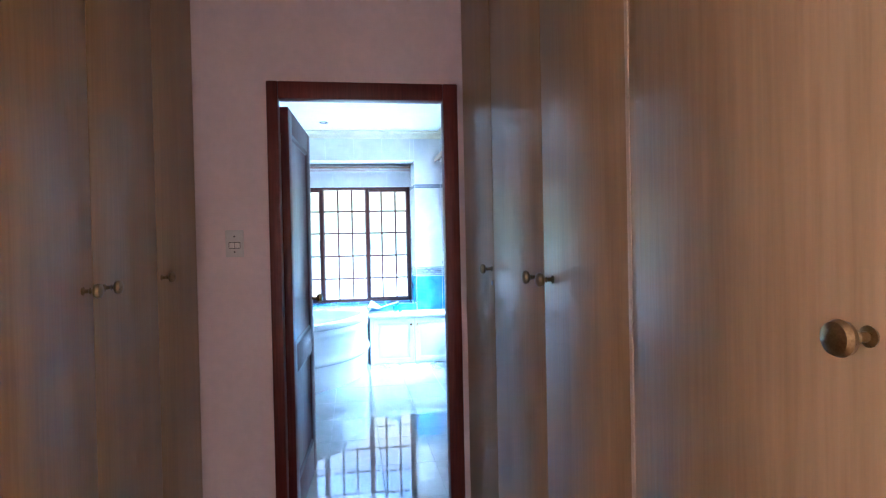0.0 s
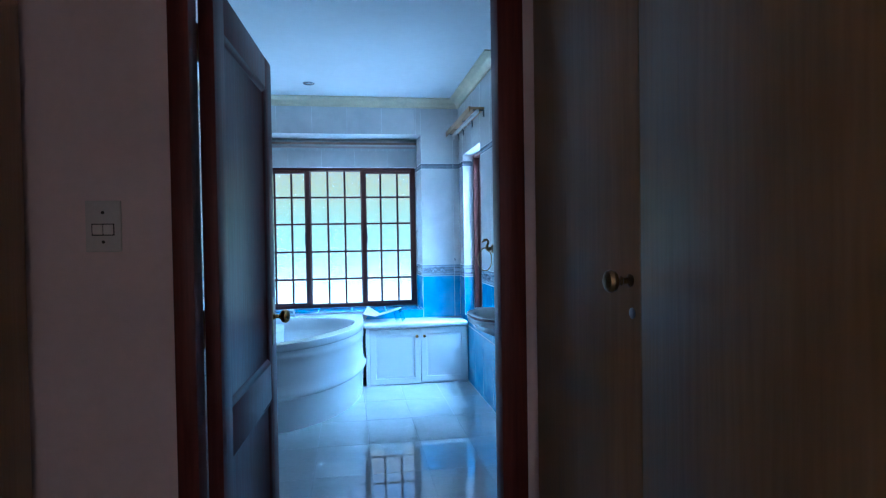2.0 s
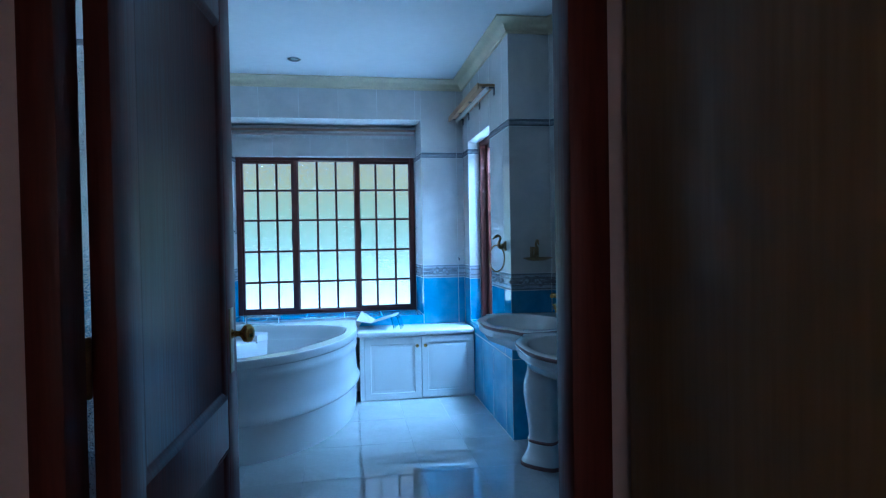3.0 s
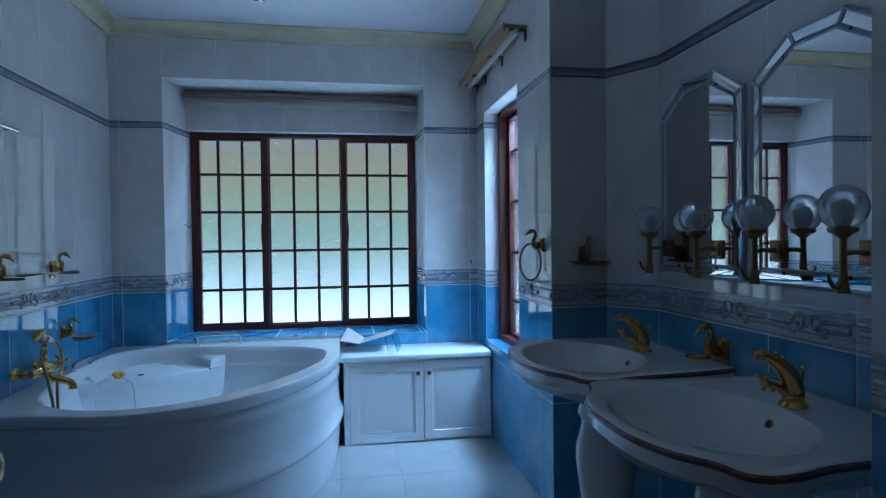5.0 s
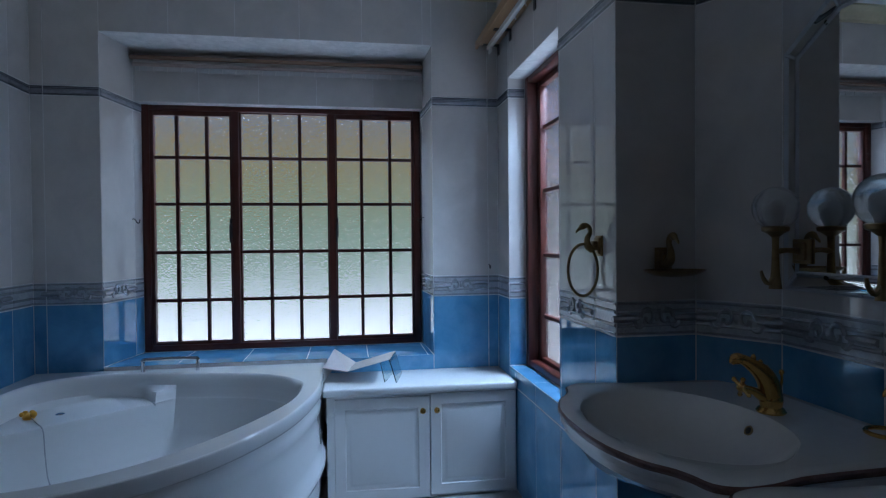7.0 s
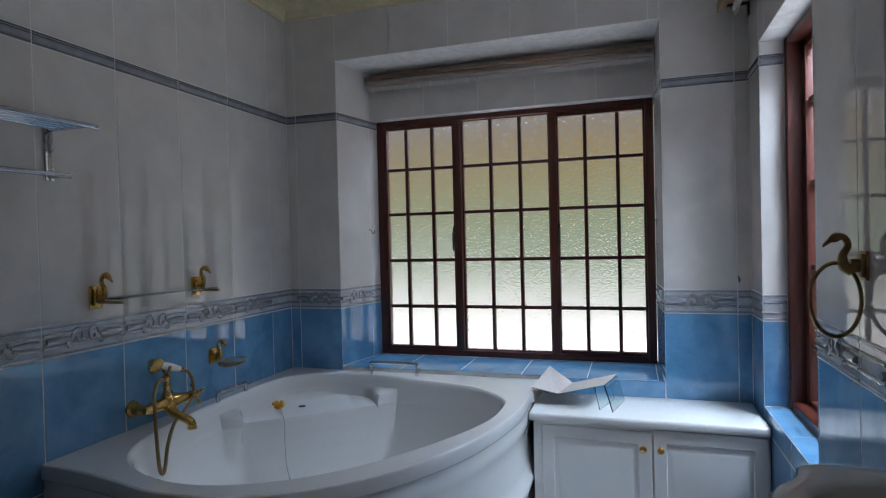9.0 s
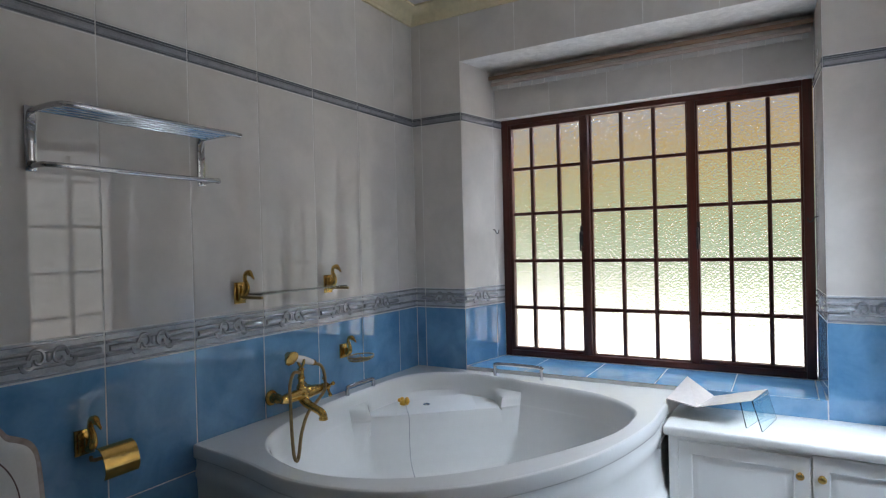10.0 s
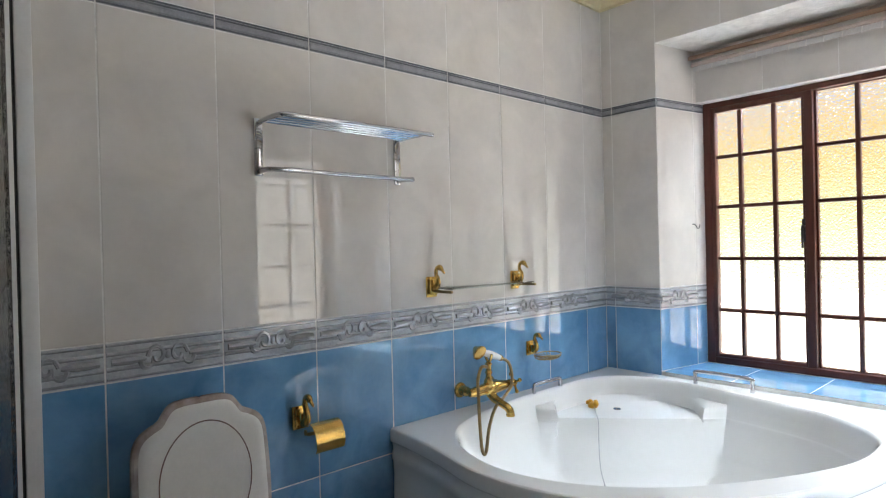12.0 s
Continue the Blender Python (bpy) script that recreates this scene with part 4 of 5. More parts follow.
loft(bm, [oval(0.30, 0.20, 0.125, 0.0), oval(0.30, 0.20, 0.125, 0.03), oval(0.31, 0.16, 0.10, 0.09), oval(0.32, 0.16, 0.105, 0.18), oval(0.35, 0.22, 0.15, 0.29), oval(0.38, 0.27, 0.18, 0.37),
          oval(0.38, 0.275, 0.185, 0.40), oval(0.38, 0.265, 0.175, 0.41), oval(0.38, 0.20, 0.125, 0.408), oval(0.38, 0.19, 0.115, 0.38), oval(0.36, 0.12, 0.08, 0.26), oval(0.35, 0.05, 0.04, 0.22)], True, True)
box(bm, 0.004, 0.20, -0.11, 0.11, 0.0, 0.40, bevel=0.03, seg=3)
part("pan", bm, CERAMIC, wc)
bm = bmesh.new()
loft(bm, [oval(0.38, 0.285, 0.19, 0.412), oval(0.38, 0.285, 0.19, 0.425), oval(0.38, 0.275, 0.18, 0.434), oval(0.38, 0.20, 0.12, 0.434), oval(0.38, 0.185, 0.11, 0.425), oval(0.38, 0.185, 0.11, 0.412)], False, False)
part("seat", bm, PLASTIC, wc)


def lid_outline(g):
    """Half height upwards in z, half width in y; shoulders step in to a raised crown."""
    half = [(0.0, 0.885), (0.055, 0.884), (0.085, 0.876), (0.102, 0.858), (0.118, 0.836), (0.142, 0.824), (0.168, 0.806), (0.184, 0.776), (0.190, 0.72), (0.192, 0.62), (0.188, 0.52), (0.172, 0.455), (0.15, 0.438)]
    cz = 0.66
    pts = [Vector((0, y, z)) for y, z in half] + [Vector((0, -y, z)) for y, z in half[:0:-1]]
    pts = smooth_path(pts, 3, True)
    out = []
    for q in pts:
        v = Vector((0, q.y, q.z - cz))
        v *= 1 - g / max(v.length, 0.01)
        out.append((v.y, v.z + cz))
    return out


lean = lambda x, y, z: (0.155 + x - 0.10 * (z - 0.44), y, z + 0.020)
bm = bmesh.new()
loft(bm, [[lean(dx, y, z) for y, z in lid_outline(g)] for g, dx in ((0.006, -0.018), (0.0, -0.012), (0.0, 0.004), (0.006, 0.010), (0.022, 0.012))], True, False)
part("lid_rim", bm, TRIM_HIGHLIGHTS, wc, "mauve-brown lustre edge of the lid, with painted pale highlights")
bm = bmesh.new()
loft(bm, [[lean(dx, y, z) for y, z in lid_outline(g)] for g, dx in ((0.014, 0.010), (0.020, 0.0145), (0.034, 0.0165), (0.060, 0.0165))], False, True)
part("lid", bm, PLASTIC, wc, "raised shaped white lid")
bm = bmesh.new()
oval_line = [lean(0.0175, 0.128 * math.sin(a), 0.655 + 0.165 * math.cos(a)) for a in np.linspace(0, 2 * math.pi, 33)[:-1]]
tube(bm, oval_line, 0.0018, 6, 2, True)
part("inlay_line", bm, TRIM_MAUVE, wc, "thin oval line on the lid")
for s in (-1, 1):
    bm = bmesh.new()
    lathe(bm, [(0.012, 0.40), (0.014, 0.42), (0.014, 0.468), (0.010, 0.473)], Matrix.Translation((0.15, s * 0.075, 0)), 12)
    part("lid_hinge", bm, BRASS, wc)

# ---- shower screen at the left wall ----
screen = thing("shower_screen", "white-framed glass shower screen fixed to the tiled wall", "shower screen")
part("wall_channel", boxes((XL + 0.001, XL + 0.035, 4.278, 4.315, 0.0, 2.05), bevel=0.003), SCREEN_ALU, screen)
part("gasket", boxes((XL + 0.001, XL + 0.030, 4.27, 4.2775, 0.0, 2.05)), RUBBER_BLACK, screen, "black rubber seal")
part("stile", boxes((XL + 0.001, XL + 0.045, 4.203, 4.2695, 0.0, 2.05), bevel=0.004), SCREEN_ALU, screen)
part("glass_panel", boxes((XL + 0.046, XL + 0.72, 4.188, 4.194, 0.02, 2.03)), GLASS_OBSCURE, screen, "obscured glass panel")
part("bottom_rail", boxes((XL + 0.046, XL + 0.72, 4.181, 4.201, 0.0, 0.0195)), SCREEN_ALU, screen)
part("top_rail", boxes((XL + 0.046, XL + 0.72, 4.181, 4.201, 2.0305, 2.05)), SCREEN_ALU, screen)

# ---- pedestal basins ----
BASIN_U = [(0.0, 0.330), (0.15, 0.355), (0.30, 0.362), (0.40, 0.370), (0.47, 0.388), (0.54, 0.391), (0.583, 0.368), (0.598, 0.322), (0.618, 0.284), (0.655, 0.235), (0.688, 0.145), (0.70, 0.06)]


def basin_outline(k, drop=0.0):
    """Half outline out from the wall (u) and sideways (v), mirrored; k shrinks it about the bowl."""
    half = [Vector((u, v, 0)) for u, v in BASIN_U]
    pts = smooth_path(half, 3)
    full = [(p.x, p.y) for p in pts] + [(p.x, -p.y) for p in pts[::-1]]
    return [(0.002 + max(0, 0.36 + (u - 0.36) * k - 0.002), v * k) for u, v in full]


def bowl_ring(ru, rv, z, n, cu=0.430):
    out = []
    for i in range(n):
        out.append((cu - ru * math.cos(math.pi * 2 * (i + 0.5) / n), rv * math.sin(math.pi * 2 * (i + 0.5) / n), z))
    return out


def pedestal_basin(label, m):
    root = thing("pedestal_basin", label, "washbasin", m, "pair of pedestal basins")
    zr = 0.825
    n = len(basin_outline(1))
    bm = bmesh.new()
    rings = [[(u, v, zr - 0.004) for u, v in basin_outline(0.985)], [(u, v, zr) for u, v in basin_outline(0.965)], [(u, v, zr - 0.001) for u, v in basin_outline(0.90)]]
    for ru, rv, dz in ((0.226, 0.300, 0.003), (0.220, 0.292, 0.009), (0.196, 0.262, 0.045), (0.148, 0.20, 0.086), (0.08, 0.10, 0.106), (0.02, 0.025, 0.110)):
        rings.append(bowl_ring(ru, rv, zr - dz, n))
    loft(bm, rings, False, True)
    part("bowl", bm, CERAMIC, root)
    bm = bmesh.new()
    loft(bm, [[(u, v, z) for u, v in basin_outline(k)] for k, z in ((0.985, zr - 0.004), (1.0, zr - 0.008), (1.002, zr - 0.014), (0.992, zr - 0.020))], False, False)
    part("rim_band", bm, TRIM_MAUVE, root, "mauve-brown lustre rim")
    bm = bmesh.new()
    loft(bm, [[(u, v, z) for u, v in basin_outline(k)] for k, z in ((0.992, zr - 0.020), (0.980, zr - 0.026), (0.982, zr - 0.038), (0.966, zr - 0.046), (0.962, zr - 0.058), (0.90, zr - 0.075))]
         + [bowl_ring(ru, rv, z, n, cu) for ru, rv, z, cu in ((0.275, 0.27, zr - 0.10, 0.38), (0.21, 0.20, zr - 0.145, 0.35), (0.13, 0.135, zr - 0.18, 0.33), (0.105, 0.11, zr - 0.195, 0.33))], False, True)
    part("underside", bm, CERAMIC, root)
    bm = bmesh.new()
    q = lambda r, z: [(0.33 + r * (0.92 * math.cos(a) + 0.08 * math.cos(3 * a)), r * (math.sin(a) - 0.05 * math.sin(3 * a)), z) for a in np.linspace(0, 2 * math.pi, 29)[:-1]]
    loft(bm, [q(0.105, 0.632), q(0.115, 0.595), q(0.108, 0.58), q(0.098, 0.565), q(0.104, 0.53), q(0.122, 0.47), q(0.124, 0.41), q(0.112, 0.32), q(0.098, 0.22), q(0.094, 0.165), q(0.102, 0.150)], True, True)
    ped = part("pedestal", bm, CERAMIC, root)
    bm = bmesh.new()
    loft(bm, [q(0.100, 0.150), q(0.108, 0.144), q(0.104, 0.134), q(0.098, 0.130)], False, False)
    part("pedestal_ring", bm, TRIM_MAUVE, root, "mauve-brown ring round the pedestal")
    bm = bmesh.new()
    loft(bm, [q(0.098, 0.132), q(0.104, 0.09), q(0.124, 0.050), q(0.140, 0.030), q(0.141, 0.022)], False, False)
    part("pedestal_foot", bm, CERAMIC, root)
    bm = bmesh.new()
    loft(bm, [q(0.141, 0.022), q(0.146, 0.016), q(0.146, 0.0)], False, False)
    part("foot_band", bm, TRIM_MAUVE, root, "mauve-brown band round the foot")
    bm = bmesh.new()
    lathe(bm, [(0.013, 0), (0.014, 0.003), (0.010, 0.0035)], Matrix.Translation((0.2360, 0, zr - 0.045)) @ Matrix.Rotation(radians(60), 4, "Y"), 14)
    part("overflow_ring", bm, BRASS_AGED, root)
    # Nothing is cut here; a dark disc gives the overflow its shade.
    bm = bmesh.new()
    lathe(bm, [(0.0095, 0.0036), (0.008, 0.0042), (0.001, 0.0043)], Matrix.Translation((0.2360, 0, zr - 0.045)) @ Matrix.Rotation(radians(60), 4, "Y"), 14)
    part("overflow_shade_disc", bm, HOLE_SHADE, root, "dark disc painted as the shade in the overflow hole")
    bm = bmesh.new()
    lathe(bm, [(0.022, 0), (0.023, 0.003), (0.014, 0.005), (0.002, 0.004)], Matrix.Translation((0.430, 0, zr - 0.1095)), 16)
    part("waste", bm, BRASS, root, "brass waste fitting")
    return root


def basin_tap(m):
    """A swan-shaped mixer: flange, body, arched neck with a hanging beak, and cross knobs at the sides."""
    root = thing("basin_mixer", "polished brass swan-shaped basin mixer standing on the basin", "tap", m, "basin mixers")
    bm = bmesh.new()
    lathe(bm, [(0.034, 0), (0.036, 0.004), (0.032, 0.010), (0.026, 0.016), (0.028, 0.030), (0.027, 0.042), (0.020, 0.052)], None, 18)
    part("body", bm, BRASS, root)
    bm = bmesh.new()
    tube(bm, [(0.000, 0, 0.036), (0.006, 0, 0.070), (0.022, 0, 0.098), (0.048, 0, 0.120), (0.078, 0, 0.138), (0.100, 0, 0.142), (0.112, 0, 0.130)], [0.027, 0.027, 0.024, 0.018, 0.0135, 0.013, 0.007], 12, 5)
    ball(bm, (0.096, 0, 0.142), 0.0165, 1.2, 0.9, 0.9, 12)
    for k in range(5):
        a = k / 4
        ball(bm, (-0.012 + 0.062 * a ** 1.3, 0, 0.084 + 0.058 * a), 0.0075, 1, 0.7, 1.3, 8)
    part("swan_spout", bm, BRASS, root)
    bm = bmesh.new()
    tube(bm, [(0.022, 0, 0.040), (0.052, 0, 0.058), (0.078, 0, 0.066)], [0.014, 0.010, 0.009], 10, 3)
    ball(bm, (0.084, 0, 0.069), 0.013, seg=10)
    for a in range(4):
        dv = Vector((0.3 * math.cos(a * math.pi / 2 + 0.6), math.sin(a * math.pi / 2 + 0.6), math.cos(a * math.pi / 2 + 0.6)))
        tube(bm, [Vector((0.084, 0, 0.069)), Vector((0.084, 0, 0.069)) + dv * 0.026], [0.006, 0.0045], 8, 2)
        ball(bm, Vector((0.084, 0, 0.069)) + dv * 0.027, 0.0065, seg=8)
    part("lever", bm, BRASS, root)
    bm = bmesh.new()
    tube(bm, [(-0.018, 0, 0.045), (-0.030, 0, 0.075), (-0.030, 0, 0.098)], [0.004, 0.0035, 0.0035], 8, 3)
    ball(bm, (-0.030, 0, 0.102), 0.007, seg=8)
    part("waste_lever", bm, BRASS, root)
    return root


basin_1 = pedestal_basin("white ceramic pedestal basin with mauve-trimmed rim, beside the far pier", on_right(XA, 5.085, 0))
basin_2 = copy_thing(basin_1, on_right(XA, 4.305, 0))
tagged(basin_2, "white ceramic pedestal basin with mauve-trimmed rim, beside the near pier")
tap_1 = basin_tap(on_right(XA - 0.170, 5.090, 0.823))
copy_thing(tap_1, on_right(XA - 0.165, 4.305, 0.823))

# ---- mirrors with bevelled borders, and globe lamps ----


def mirror_outline(g):
    """Octagonal-topped outline in y and z about its own middle, drawn in by g."""
    w, z0, z1, c, d = 0.270 - g, -0.368 + g, 0.408 - g, 0.165 - g * 0.45, 0.108 - g * 0.45
    return [(-w, z0), (w, z0), (w, z1 - d), (w - c, z1), (-w + c, z1), (-w, z1 - d)]


def wall_mirror(label, y):
    root = thing("wall_mirror", label, "mirror", on_right(XA, y, 1.490), "pair of mirrors over the basins")
    bm = bmesh.new()
    loft(bm, [[(x, v, z) for v, z in mirror_outline(g)] for g, x in ((0.0, 0.001), (0.0, 0.004), (0.006, 0.006))], True, False)
    part("backing", bm, MIRROR_BEVEL, root)
    bm = bmesh.new()
    loft(bm, [[(x, v, z) for v, z in mirror_outline(g)] for g, x in ((0.006, 0.0062), (0.012, 0.0078), (0.040, 0.0078))], False, False)
    part("border_glass", bm, MIRROR, root)
    bm = bmesh.new()
    loft(bm, [[(x, v, z) for v, z in mirror_outline(g)] for g, x in ((0.0535, 0.0079), (0.058, 0.0079), (0.40, 0.0079))][:2], False, True)
    part("mirror_glass", bm, MIRROR, root)
    for g in (0.0, 0.044):
        o, i = mirror_outline(g), mirror_outline(g + 0.012)
        for a in range(6):
            b = (a + 1) % 6
            bm = bmesh.new()
            quad = [o[a], o[b], i[b], i[a]]
            mid = [((o[a][0] + i[a][0]) / 2, (o[a][1] + i[a][1]) / 2), ((o[b][0] + i[b][0]) / 2, (o[b][1] + i[b][1]) / 2)]
            va = [bm.verts.new((0.0078, *p)) for p in quad] + [bm.verts.new((0.0135, *p)) for p in mid]
            bm.faces.new((va[0], va[1], va[5], va[4]))
            bm.faces.new((va[4], va[5], va[2], va[3]))
            bm.faces.new((va[1], va[2], va[5]))
            bm.faces.new((va[0], va[4], va[3]))
            part("bevelled_strip", bm, MIRROR_BEVEL, root, smooth=False)
    o, i = mirror_outline(0.006), mirror_outline(0.046)
    for a in (2, 3, 4, 5, 0, 1):
        bm = bmesh.new()
        p0, p1 = Vector((0.010, *o[a])), Vector((0.010, *i[a]))
        tube(bm, [p0, (p0 + p1) / 2, p1], 0.005, 6, 1)
        part("corner_strip", bm, MIRROR_BEVEL, root)
    for v in (-0.12, 0.12):
        for z in (0.335, -0.325):
            bm = bmesh.new()
            lathe(bm, [(0.007, 0.008), (0.007, 0.0105), (0.003, 0.0125)], Matrix.Translation((0, v, z)) @ Matrix.Rotation(radians(90), 4, "Y"), 10)
            part("screw_cap", bm, IRON, root)
    return root


wall_mirror("tall mirror with clipped corners and bright borders, by the far pier", 4.972)
wall_mirror("tall mirror with clipped top corners and bright borders, over a basin", 4.403)


def globe_lamp(y):
    root = thing("wall_lamp", "brass wall lamp with a ribbed clear glass globe, unlit", "wall lamp", on_right(XA - 0.0085, y, 1.232), "globe lamps along the mirrors")
    bm = bmesh.new()
    box(bm, 0.0, 0.008, -0.032, 0.032, -0.034, 0.034, bevel=0.003)
    box(bm, 0.008, 0.016, -0.022, 0.022, -0.024, 0.024, bevel=0.003)
    part("wall_plate", bm, BRASS_AGED, root)
    bm = bmesh.new()
    tube(bm, [(0.012, 0, 0), (0.05, 0, 0.004), (0.085, 0, 0.0)], [0.010, 0.007, 0.009], 10, 3)
    tube(bm, [(0.085, 0, -0.10), (0.085, 0, -0.05), (0.085, 0, 0.02), (0.085, 0, 0.05)], [0.017, 0.011, 0.009, 0.011], 10, 3)
    tube(bm, [(0.085, 0, -0.06), (0.105, 0, -0.085), (0.122, 0, -0.07), (0.128, 0, -0.05)], [0.008, 0.007, 0.006, 0.004], 8, 3)
    part("arm", bm, BRASS_AGED, root)
    bm = bmesh.new()
    lathe(bm, [(0.010, 0.040), (0.022, 0.050), (0.034, 0.056), (0.036, 0.066), (0.030, 0.070)], Matrix.Translation((0.085, 0, 0)), 16)
    part("gallery", bm, BRASS_AGED, root)
    bm = bmesh.new()
    prof = [(0.030 if a == 0 else 0.058 * math.sin(0.55 + a * (math.pi - 0.60) / 12), 0.118 - 0.058 * math.cos(0.55 + a * (math.pi - 0.60) / 12)) for a in range(13)]
    rings = []
    for r, z in prof:
        rings.append([(0.085 + r * (1 + 0.02 * math.cos(12 * t)) * math.cos(t), r * (1 + 0.02 * math.cos(12 * t)) * math.sin(t), z) for t in np.linspace(0, 2 * math.pi, 49)[:-1]])
    loft(bm, rings, False, True)
    gl = part("globe", bm, GLASS_GLOBE, root, "ribbed clear glass globe")
    bm = bmesh.new()
    lathe(bm, [(0.012, 0.066), (0.012, 0.085), (0.020, 0.105), (0.020, 0.118), (0.010, 0.132), (0.002, 0.135)], Matrix.Translation((0.085, 0, 0)), 12)
    part("bulb", bm, PLASTIC, root, "unlit bulb")
    return root


for y in (5.17, 4.845, 4.545, 4.22):
    globe_lamp(y)

# ---- curtain rails, hooks, ceiling spot ----
rail = thing("curtain_rail_board", "varnished pine curtain board with a white track in the window recess", "curtain rail", pose(-0.253, YL - 0.001, 2.233))
part("board", boxes((-0.808, 0.808, -0.075, -0.001, 0.052, 0.066), bevel=0.002), PINE, rail)
part("fascia", boxes((-0.808, 0.808, -0.084, -0.0755, 0.046, 0.068), bevel=0.003), PINE, rail)
part("track", boxes((-0.798, 0.798, -0.060, -0.038, 0.026, 0.0515), bevel=0.002), PLASTIC, rail)
part("lower_rail", boxes((-0.798, 0.798, -0.074, -0.064, 0.010, 0.030), bevel=0.003), RAIL_PALE, rail, "pale pinkish-brown curtain rail")
part("heading_tape", boxes((-0.788, 0.788, -0.062, -0.058, -0.012, 0.0255)), PLASTIC_GREY, rail)
for k in range(22):
    bm = bmesh.new()
    x = -0.762 + k * 0.0725
    tube(bm, [(x, -0.066, 0.028), (x + 0.004, -0.067, 0.008), (x, -0.066, -0.012), (x + 0.003, -0.066, -0.018)], 0.0024, 5, 2)
    part("glider", bm, PLASTIC, rail)

rail2 = thing("curtain_rail_board", "varnished pine curtain board and white track over the side window", "curtain rail", pose(XR, 6.36, 2.345))
part("board", boxes((-0.115, -0.002, -0.565, 0.565, 0.0, 0.018), bevel=0.003), PINE_Y, rail2)
part("fascia", boxes((-0.128, -0.1155, -0.568, 0.568, -0.022, 0.022), bevel=0.003), PINE_Y, rail2)
part("track", boxes((-0.066, -0.044, -0.555, 0.555, -0.026, -0.0005), bevel=0.002), PLASTIC, rail2)
for y in (-0.54, -0.1, 0.30, 0.54):
    bm = bmesh.new()
    box(bm, -0.09, -0.001, y - 0.014, y + 0.014, -0.006, -0.001)
    box(bm, -0.006, -0.001, y - 0.014, y + 0.014, -0.055, -0.006)
    part("bracket", bm, IRON, rail2)
for k in range(9):
    bm = bmesh.new()
    y = 0.535 - k * 0.012 if k < 6 else -0.3 + (k - 6) * 0.16
    tube(bm, [(-0.055, y, -0.026), (-0.058, y + 0.003, -0.042), (-0.055, y, -0.056)], 0.003, 5, 2)
    part("glider", bm, PLASTIC, rail2)


def cup_hook(m):
    root = thing("cup_hook", "small dark metal cup hook screwed into the wall tiles", "hook", m, "small wall hooks")
    bm = bmesh.new()
    tube(bm, [(0.0, 0, 0.008), (0.012, 0, 0.008), (0.020, 0, 0.0), (0.026, 0, -0.012), (0.036, 0, -0.014), (0.042, 0, -0.004), (0.042, 0, 0.006)], 0.0026, 7, 4)
    part("shank", bm, IRON, root)


cup_hook(pose(-1.070, 7.22, 1.395, 0, 0, -10))
cup_hook(pose(0.562, 7.22, 1.40, 0, 0, 184))
cup_hook(pose(0.888, YB, 1.125, 0, 0, -90))
spot = thing("ceiling_spot", "small round recessed ceiling spotlight, switched off", "ceiling light", pose(-0.45, 6.42, ZC))
bm = bmesh.new()
lathe(bm, [(0.030, -0.001), (0.048, -0.001), (0.050, -0.006), (0.044, -0.010), (0.032, -0.008), (0.030, -0.001)], None, 24)
part("bezel", bm, CHROME, spot)
bm = bmesh.new()
lathe(bm, [(0.029, -0.002), (0.028, -0.0045), (0.001, -0.005)], None, 20)
part("lens", bm, PLASTIC_GREY, spot)


# ---- tiles ----
ROWS = [(0.0, 0.52, "blue"), (0.52, 0.962, "blue"), (0.962, 1.074, "band"), (1.074, 2.012, "white"),
        (2.012, 2.062, "strip"), (2.062, 2.60, "white")]
TILE_MATS = {"blue": [TILE_BLUE], "white": [TILE_WHITE], "floor": [TILE_FLOOR], "band": [TILE_BAND, TILE_RELIEF], "strip": [TILE_STRIP, TILE_STRIP_DARK]}
tile_meshes = {}


def slab(bm, w, h, d, e, lift=0.0, mi=0, cx=0.0, cz=0.0):
    """A low block with sloped edges, its back at -d and its face at lift."""
    ring = lambda i, y: [(cx - w / 2 + i, y, cz - h / 2 + i), (cx + w / 2 - i, y, cz - h / 2 + i), (cx + w / 2 - i, y, cz + h / 2 - i), (cx - w / 2 + i, y, cz + h / 2 - i)]
    loft(bm, [ring(0, -d), ring(0, lift - e), ring(e, lift)], False, True, mi=mi)


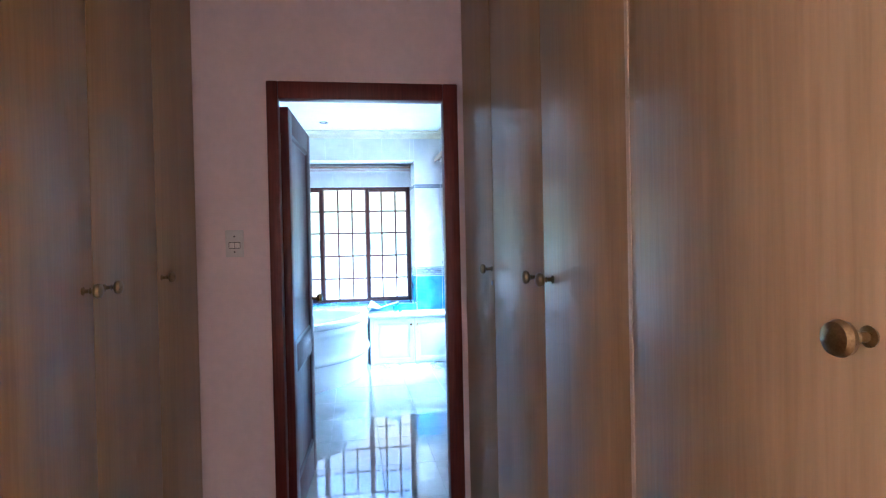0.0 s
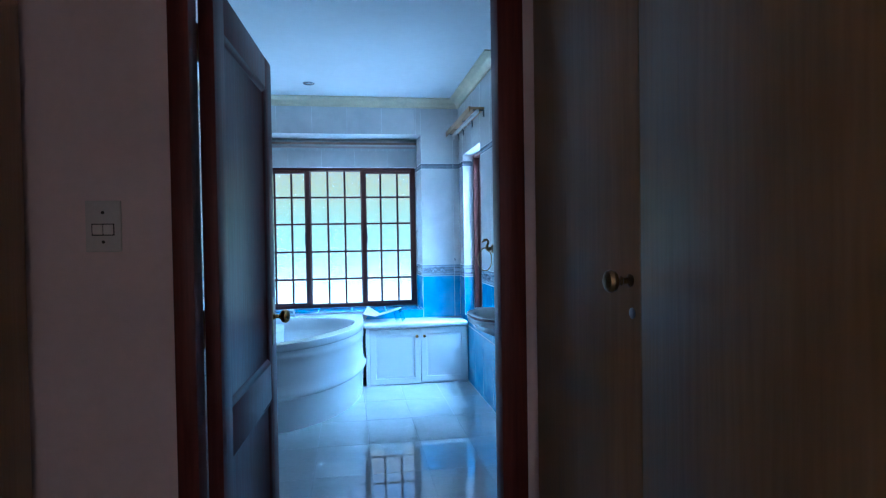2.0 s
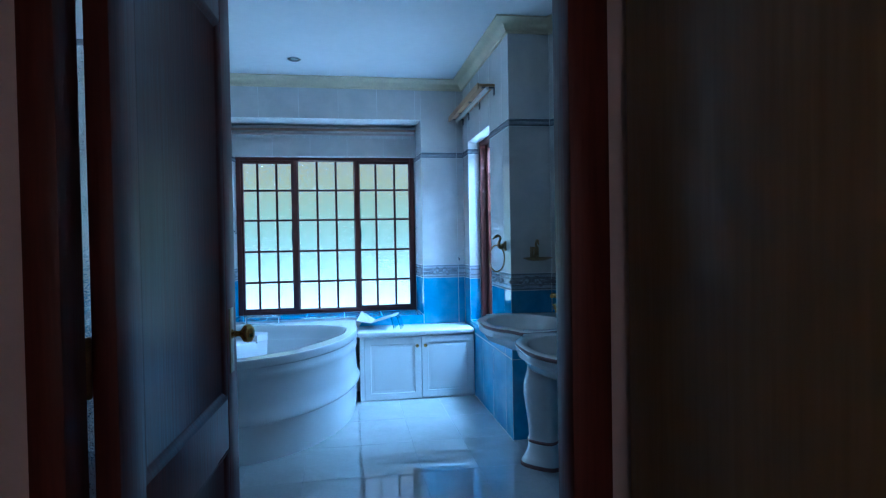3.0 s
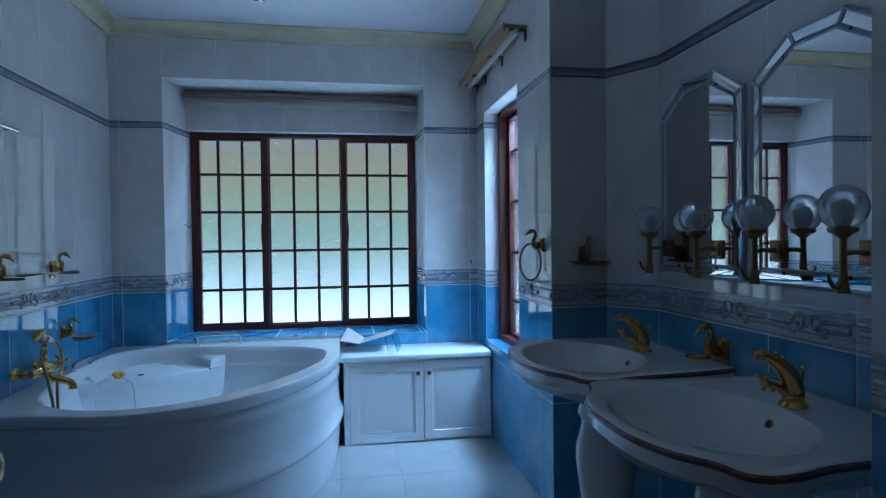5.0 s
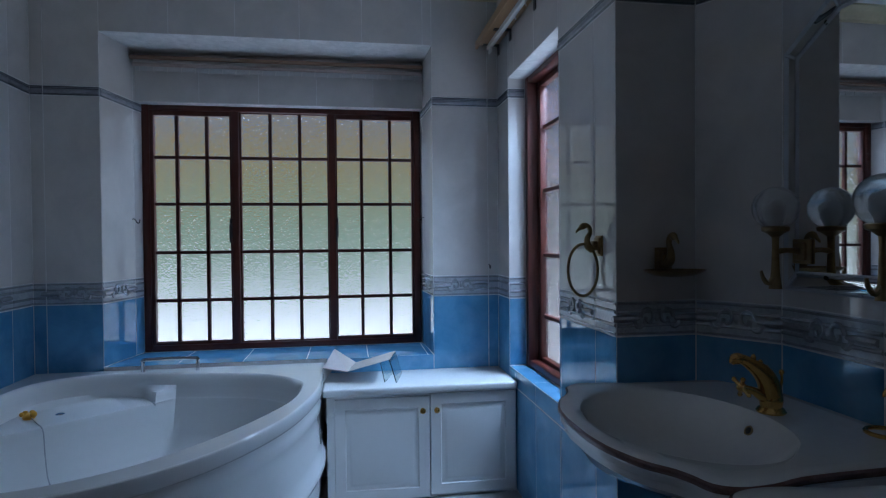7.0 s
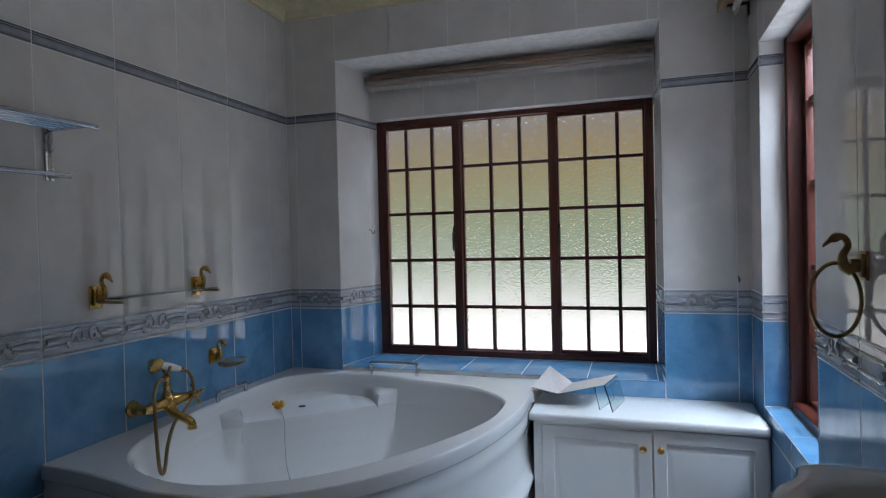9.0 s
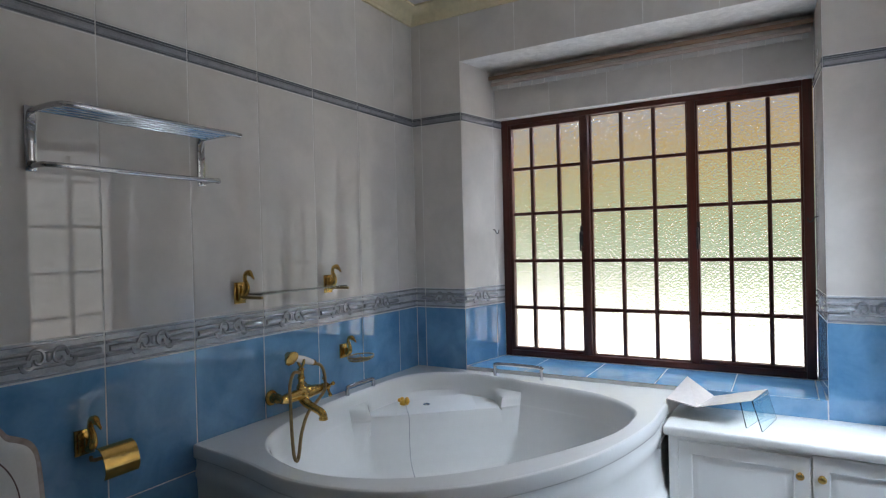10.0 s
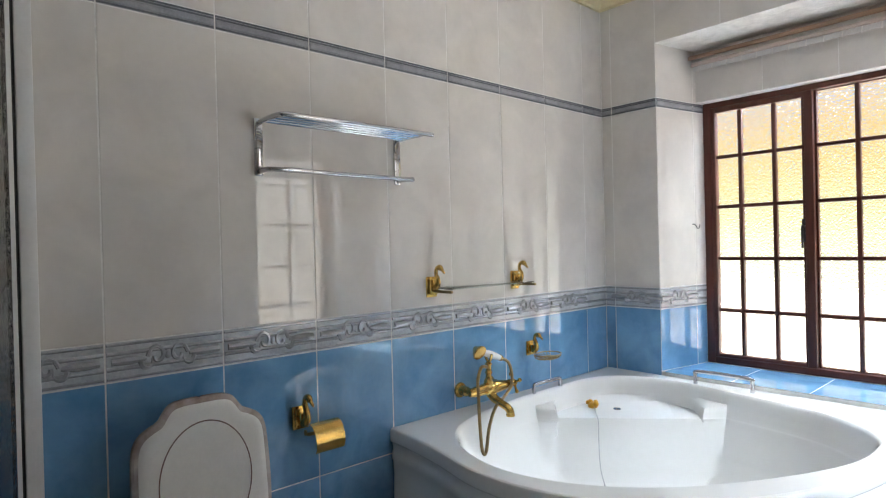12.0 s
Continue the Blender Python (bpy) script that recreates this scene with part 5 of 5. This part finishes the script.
def tile_mesh(kind, w, h):
    key = (kind, round(w, 3), round(h, 3))
    if key not in tile_meshes:
        bm = bmesh.new()
        j = 0.0022
        slab(bm, w - 2 * j, h - 2 * j, T, 0.0006)
        if kind == "strip":
            for z in (-0.020, 0.012, 0.021):
                slab(bm, w - 0.006, 0.0045, 0.001, 0.0014, 0.0035, 1, cz=z * h / 0.055)
            slab(bm, w - 0.006, 0.018, 0.001, 0.003, 0.005, 0, cz=-0.005)
        if kind == "band":
            for z in (-0.047, 0.047):
                slab(bm, w - 0.006, 0.007, 0.001, 0.0018, 0.0035, 1, cz=z)
            for z in (-0.021, 0.022):
                tube(bm, [(-w / 2 + 0.004, 0, z), (w / 2 - 0.004, 0, z)], [0.006, 0.006], 8, 2, mi=1)
            if w > 0.25:
                for s in (-1, 1):
                    tube(bm, [(s * 0.06, 0.002, 0), (s * 0.10, 0.003, 0), (s * 0.15, 0.002, 0)], [0.006, 0.012, 0.010], 8, 3, mi=1)
                    curl = [(s * (0.030 + 0.026 * math.cos(a) * (1 - a / 9)), 0.003, 0.032 * math.sin(a) * (1 - a / 9) + 0.004) for a in np.linspace(0, 6.3, 9)]
                    tube(bm, curl, 0.0062, 6, 2, mi=1)
                    leaf = [(s * (0.058 + 0.016 * math.cos(a)), 0.002, -0.010 - 0.018 * math.sin(a)) for a in np.linspace(-1.2, 3.6, 7)]
                    tube(bm, leaf, [0.002, 0.006, 0.008, 0.008, 0.006, 0.004, 0.002], 5, 2, mi=1)
                ball(bm, (0, 0.002, 0.004), 0.010, 1, 0.4, 1.4, 8, mi=1)
        me = mesh_of("tile", bm, TILE_MATS[kind], smooth=kind == "band")
        tile_meshes[key] = me
    return tile_meshes[key]


def tile_face(parent, origin, along, normal, breaks, rects, rows=ROWS, up=(0, 0, 1)):
    """Tiles on a plane: breaks cut it along, rows cut it upwards, and rects are the parts of it that are tiled."""
    along, normal, up, origin = Vector(along), Vector(normal), Vector(up), Vector(origin)
    side = normal.cross(up)
    turn = Matrix((side, normal, up)).transposed().to_4x4()
    for u0, u1, z0, z1 in rects:
        cuts = [u0] + [b for b in sorted(breaks) if u0 + 0.012 < b < u1 - 0.012] + [u1]
        for a, b in zip(cuts, cuts[1:]):
            for r0, r1, kind in rows:
                lo, hi = max(r0, z0), min(r1, z1)
                if hi - lo < 0.02:
                    continue
                if kind in ("band", "strip") and hi - lo < r1 - r0 - 0.01:
                    kind = "white"
                ob = new("tile", tile_mesh(kind, b - a, hi - lo))
                ob.parent = parent
                # a hair of uneven setting, as laid by hand
                tilt = Matrix.Rotation(random.uniform(-0.0012, 0.0012), 4, up) @ Matrix.Rotation(random.uniform(-0.0012, 0.0012), 4, side)
                ob.matrix_basis = Matrix.Translation(origin + along * ((a + b) / 2) + up * ((lo + hi) / 2)) @ tilt @ turn


W = 0.3285
tile_face(wall_left, (XL, 0, 0), (0, 1, 0), (1, 0, 0), [6.765 - W * k for k in range(13)], [(YD1 + T, YB, 0, 2.6)])
tile_face(wall_north, (0, YB, 0), (1, 0, 0), (0, -1, 0), [-1.385] + [-1.12 + W * k for k in range(1, 6)] + [0.885],
          [(XL, RX0, 0, 2.6), (RX1, XR, 0, 2.6), (RX0, RX1, RZ1, 2.6)])
tile_face(wall_north, (0, YL, 0), (1, 0, 0), (0, -1, 0), [RW0 + W * k for k in range(1, 6)], [(RX0 + 0.035, RX1 - 0.015, 2.066, RZ1)])
for x0, x1, s in ((RX0, RW0, 1), (RX1, RW1, -1)):
    d = Vector((x1 - x0, RY - YB, 0))
    length = d.length
    d.normalize()
    nrm = Vector((d.y, -d.x, 0)) * s
    tile_face(wall_reveal, (x0, YB, 0), d, nrm, [0.3], [(0.0, length, RZ0, RZ1)])
tile_face(wall_north, (0, 0, RZ0), (1, 0, 0), (0, 0, 1), [RX0 + 0.02 + W * k for k in range(1, 6)], [(RX0 + 0.01, RX1 - 0.005, YB - 0.004, RY - 0.004)],
          [(YB - 0.01, RY, "blue")], (0, 1, 0))
yr = [6.95 - W * k for k in range(1, 6)]
tile_face(wall_east, (XR, 0, 0), (0, 1, 0), (-1, 0, 0), yr, [(YN, SY0, 0, 2.6), (SY1, YB, 0, 2.6), (SY0, SY1, 0, SZ0), (SY0, SY1, SZ1, 2.6)])
tile_face(wall_east, (0, SY1, 0), (1, 0, 0), (0, -1, 0), [], [(XR, SX, SZ0, SZ1)])
tile_face(wall_east, (0, SY0, 0), (1, 0, 0), (0, 1, 0), [], [(XR, SX, SZ0, SZ1)])
tile_face(wall_east, (0, 0, SZ0), (0, 1, 0), (0, 0, 1), [6.34], [(SY0 + 0.004, SY1 - 0.004, XR, SX)], [(XR - 0.01, SX, "blue")], (1, 0, 0))
tile_face(wall_east, (0, YN, 0), (1, 0, 0), (0, -1, 0), [], [(XR, CX, 0, 2.6)])
d = Vector((XA - CX, CY - YN, 0))
length = d.length
d.normalize()
tile_face(wall_splay, (CX, YN, 0), d, Vector((d.y, -d.x, 0)), [], [(0, length, 0, 2.6)])
tile_face(wall_alcove, (XA, 0, 0), (0, 1, 0), (-1, 0, 0), [CY - W * k for k in range(1, 6)], [(YM, CY, 0, 2.6)])
tile_face(wall_alcove, (0, YM, 0), (1, 0, 0), (0, 1, 0), [], [(XR, XA, 0, 2.6)])
tile_face(wall_alcove, (XR, 0, 0), (0, 1, 0), (-1, 0, 0), [YM - W, YM - 2 * W], [(YD1 + T, YM, 0, 2.6)])
tile_face(wall_door, (0, YD1 + T, 0), (1, 0, 0), (0, 1, 0), [-1.2, -0.9, 0.65], [(XL, -0.557, 0, 2.6), (0.361, XR, 0, 2.6), (-0.557, 0.361, 2.145, 2.6)])
fx = [0.303 + 0.3275 * k for k in range(-6, 4)]
fy = [5.59 + 0.5 * k for k in range(-6, 4)]
FLOOR_ROWS = [(a, a + 0.5, "floor") for a in fy]
tile_face(floor, (0, 0, 0), (1, 0, 0), (0, 0, 1), fx, [(XL, XR, YD1, YB), (XR, XA, YM, YN)], FLOOR_ROWS, (0, 1, 0))
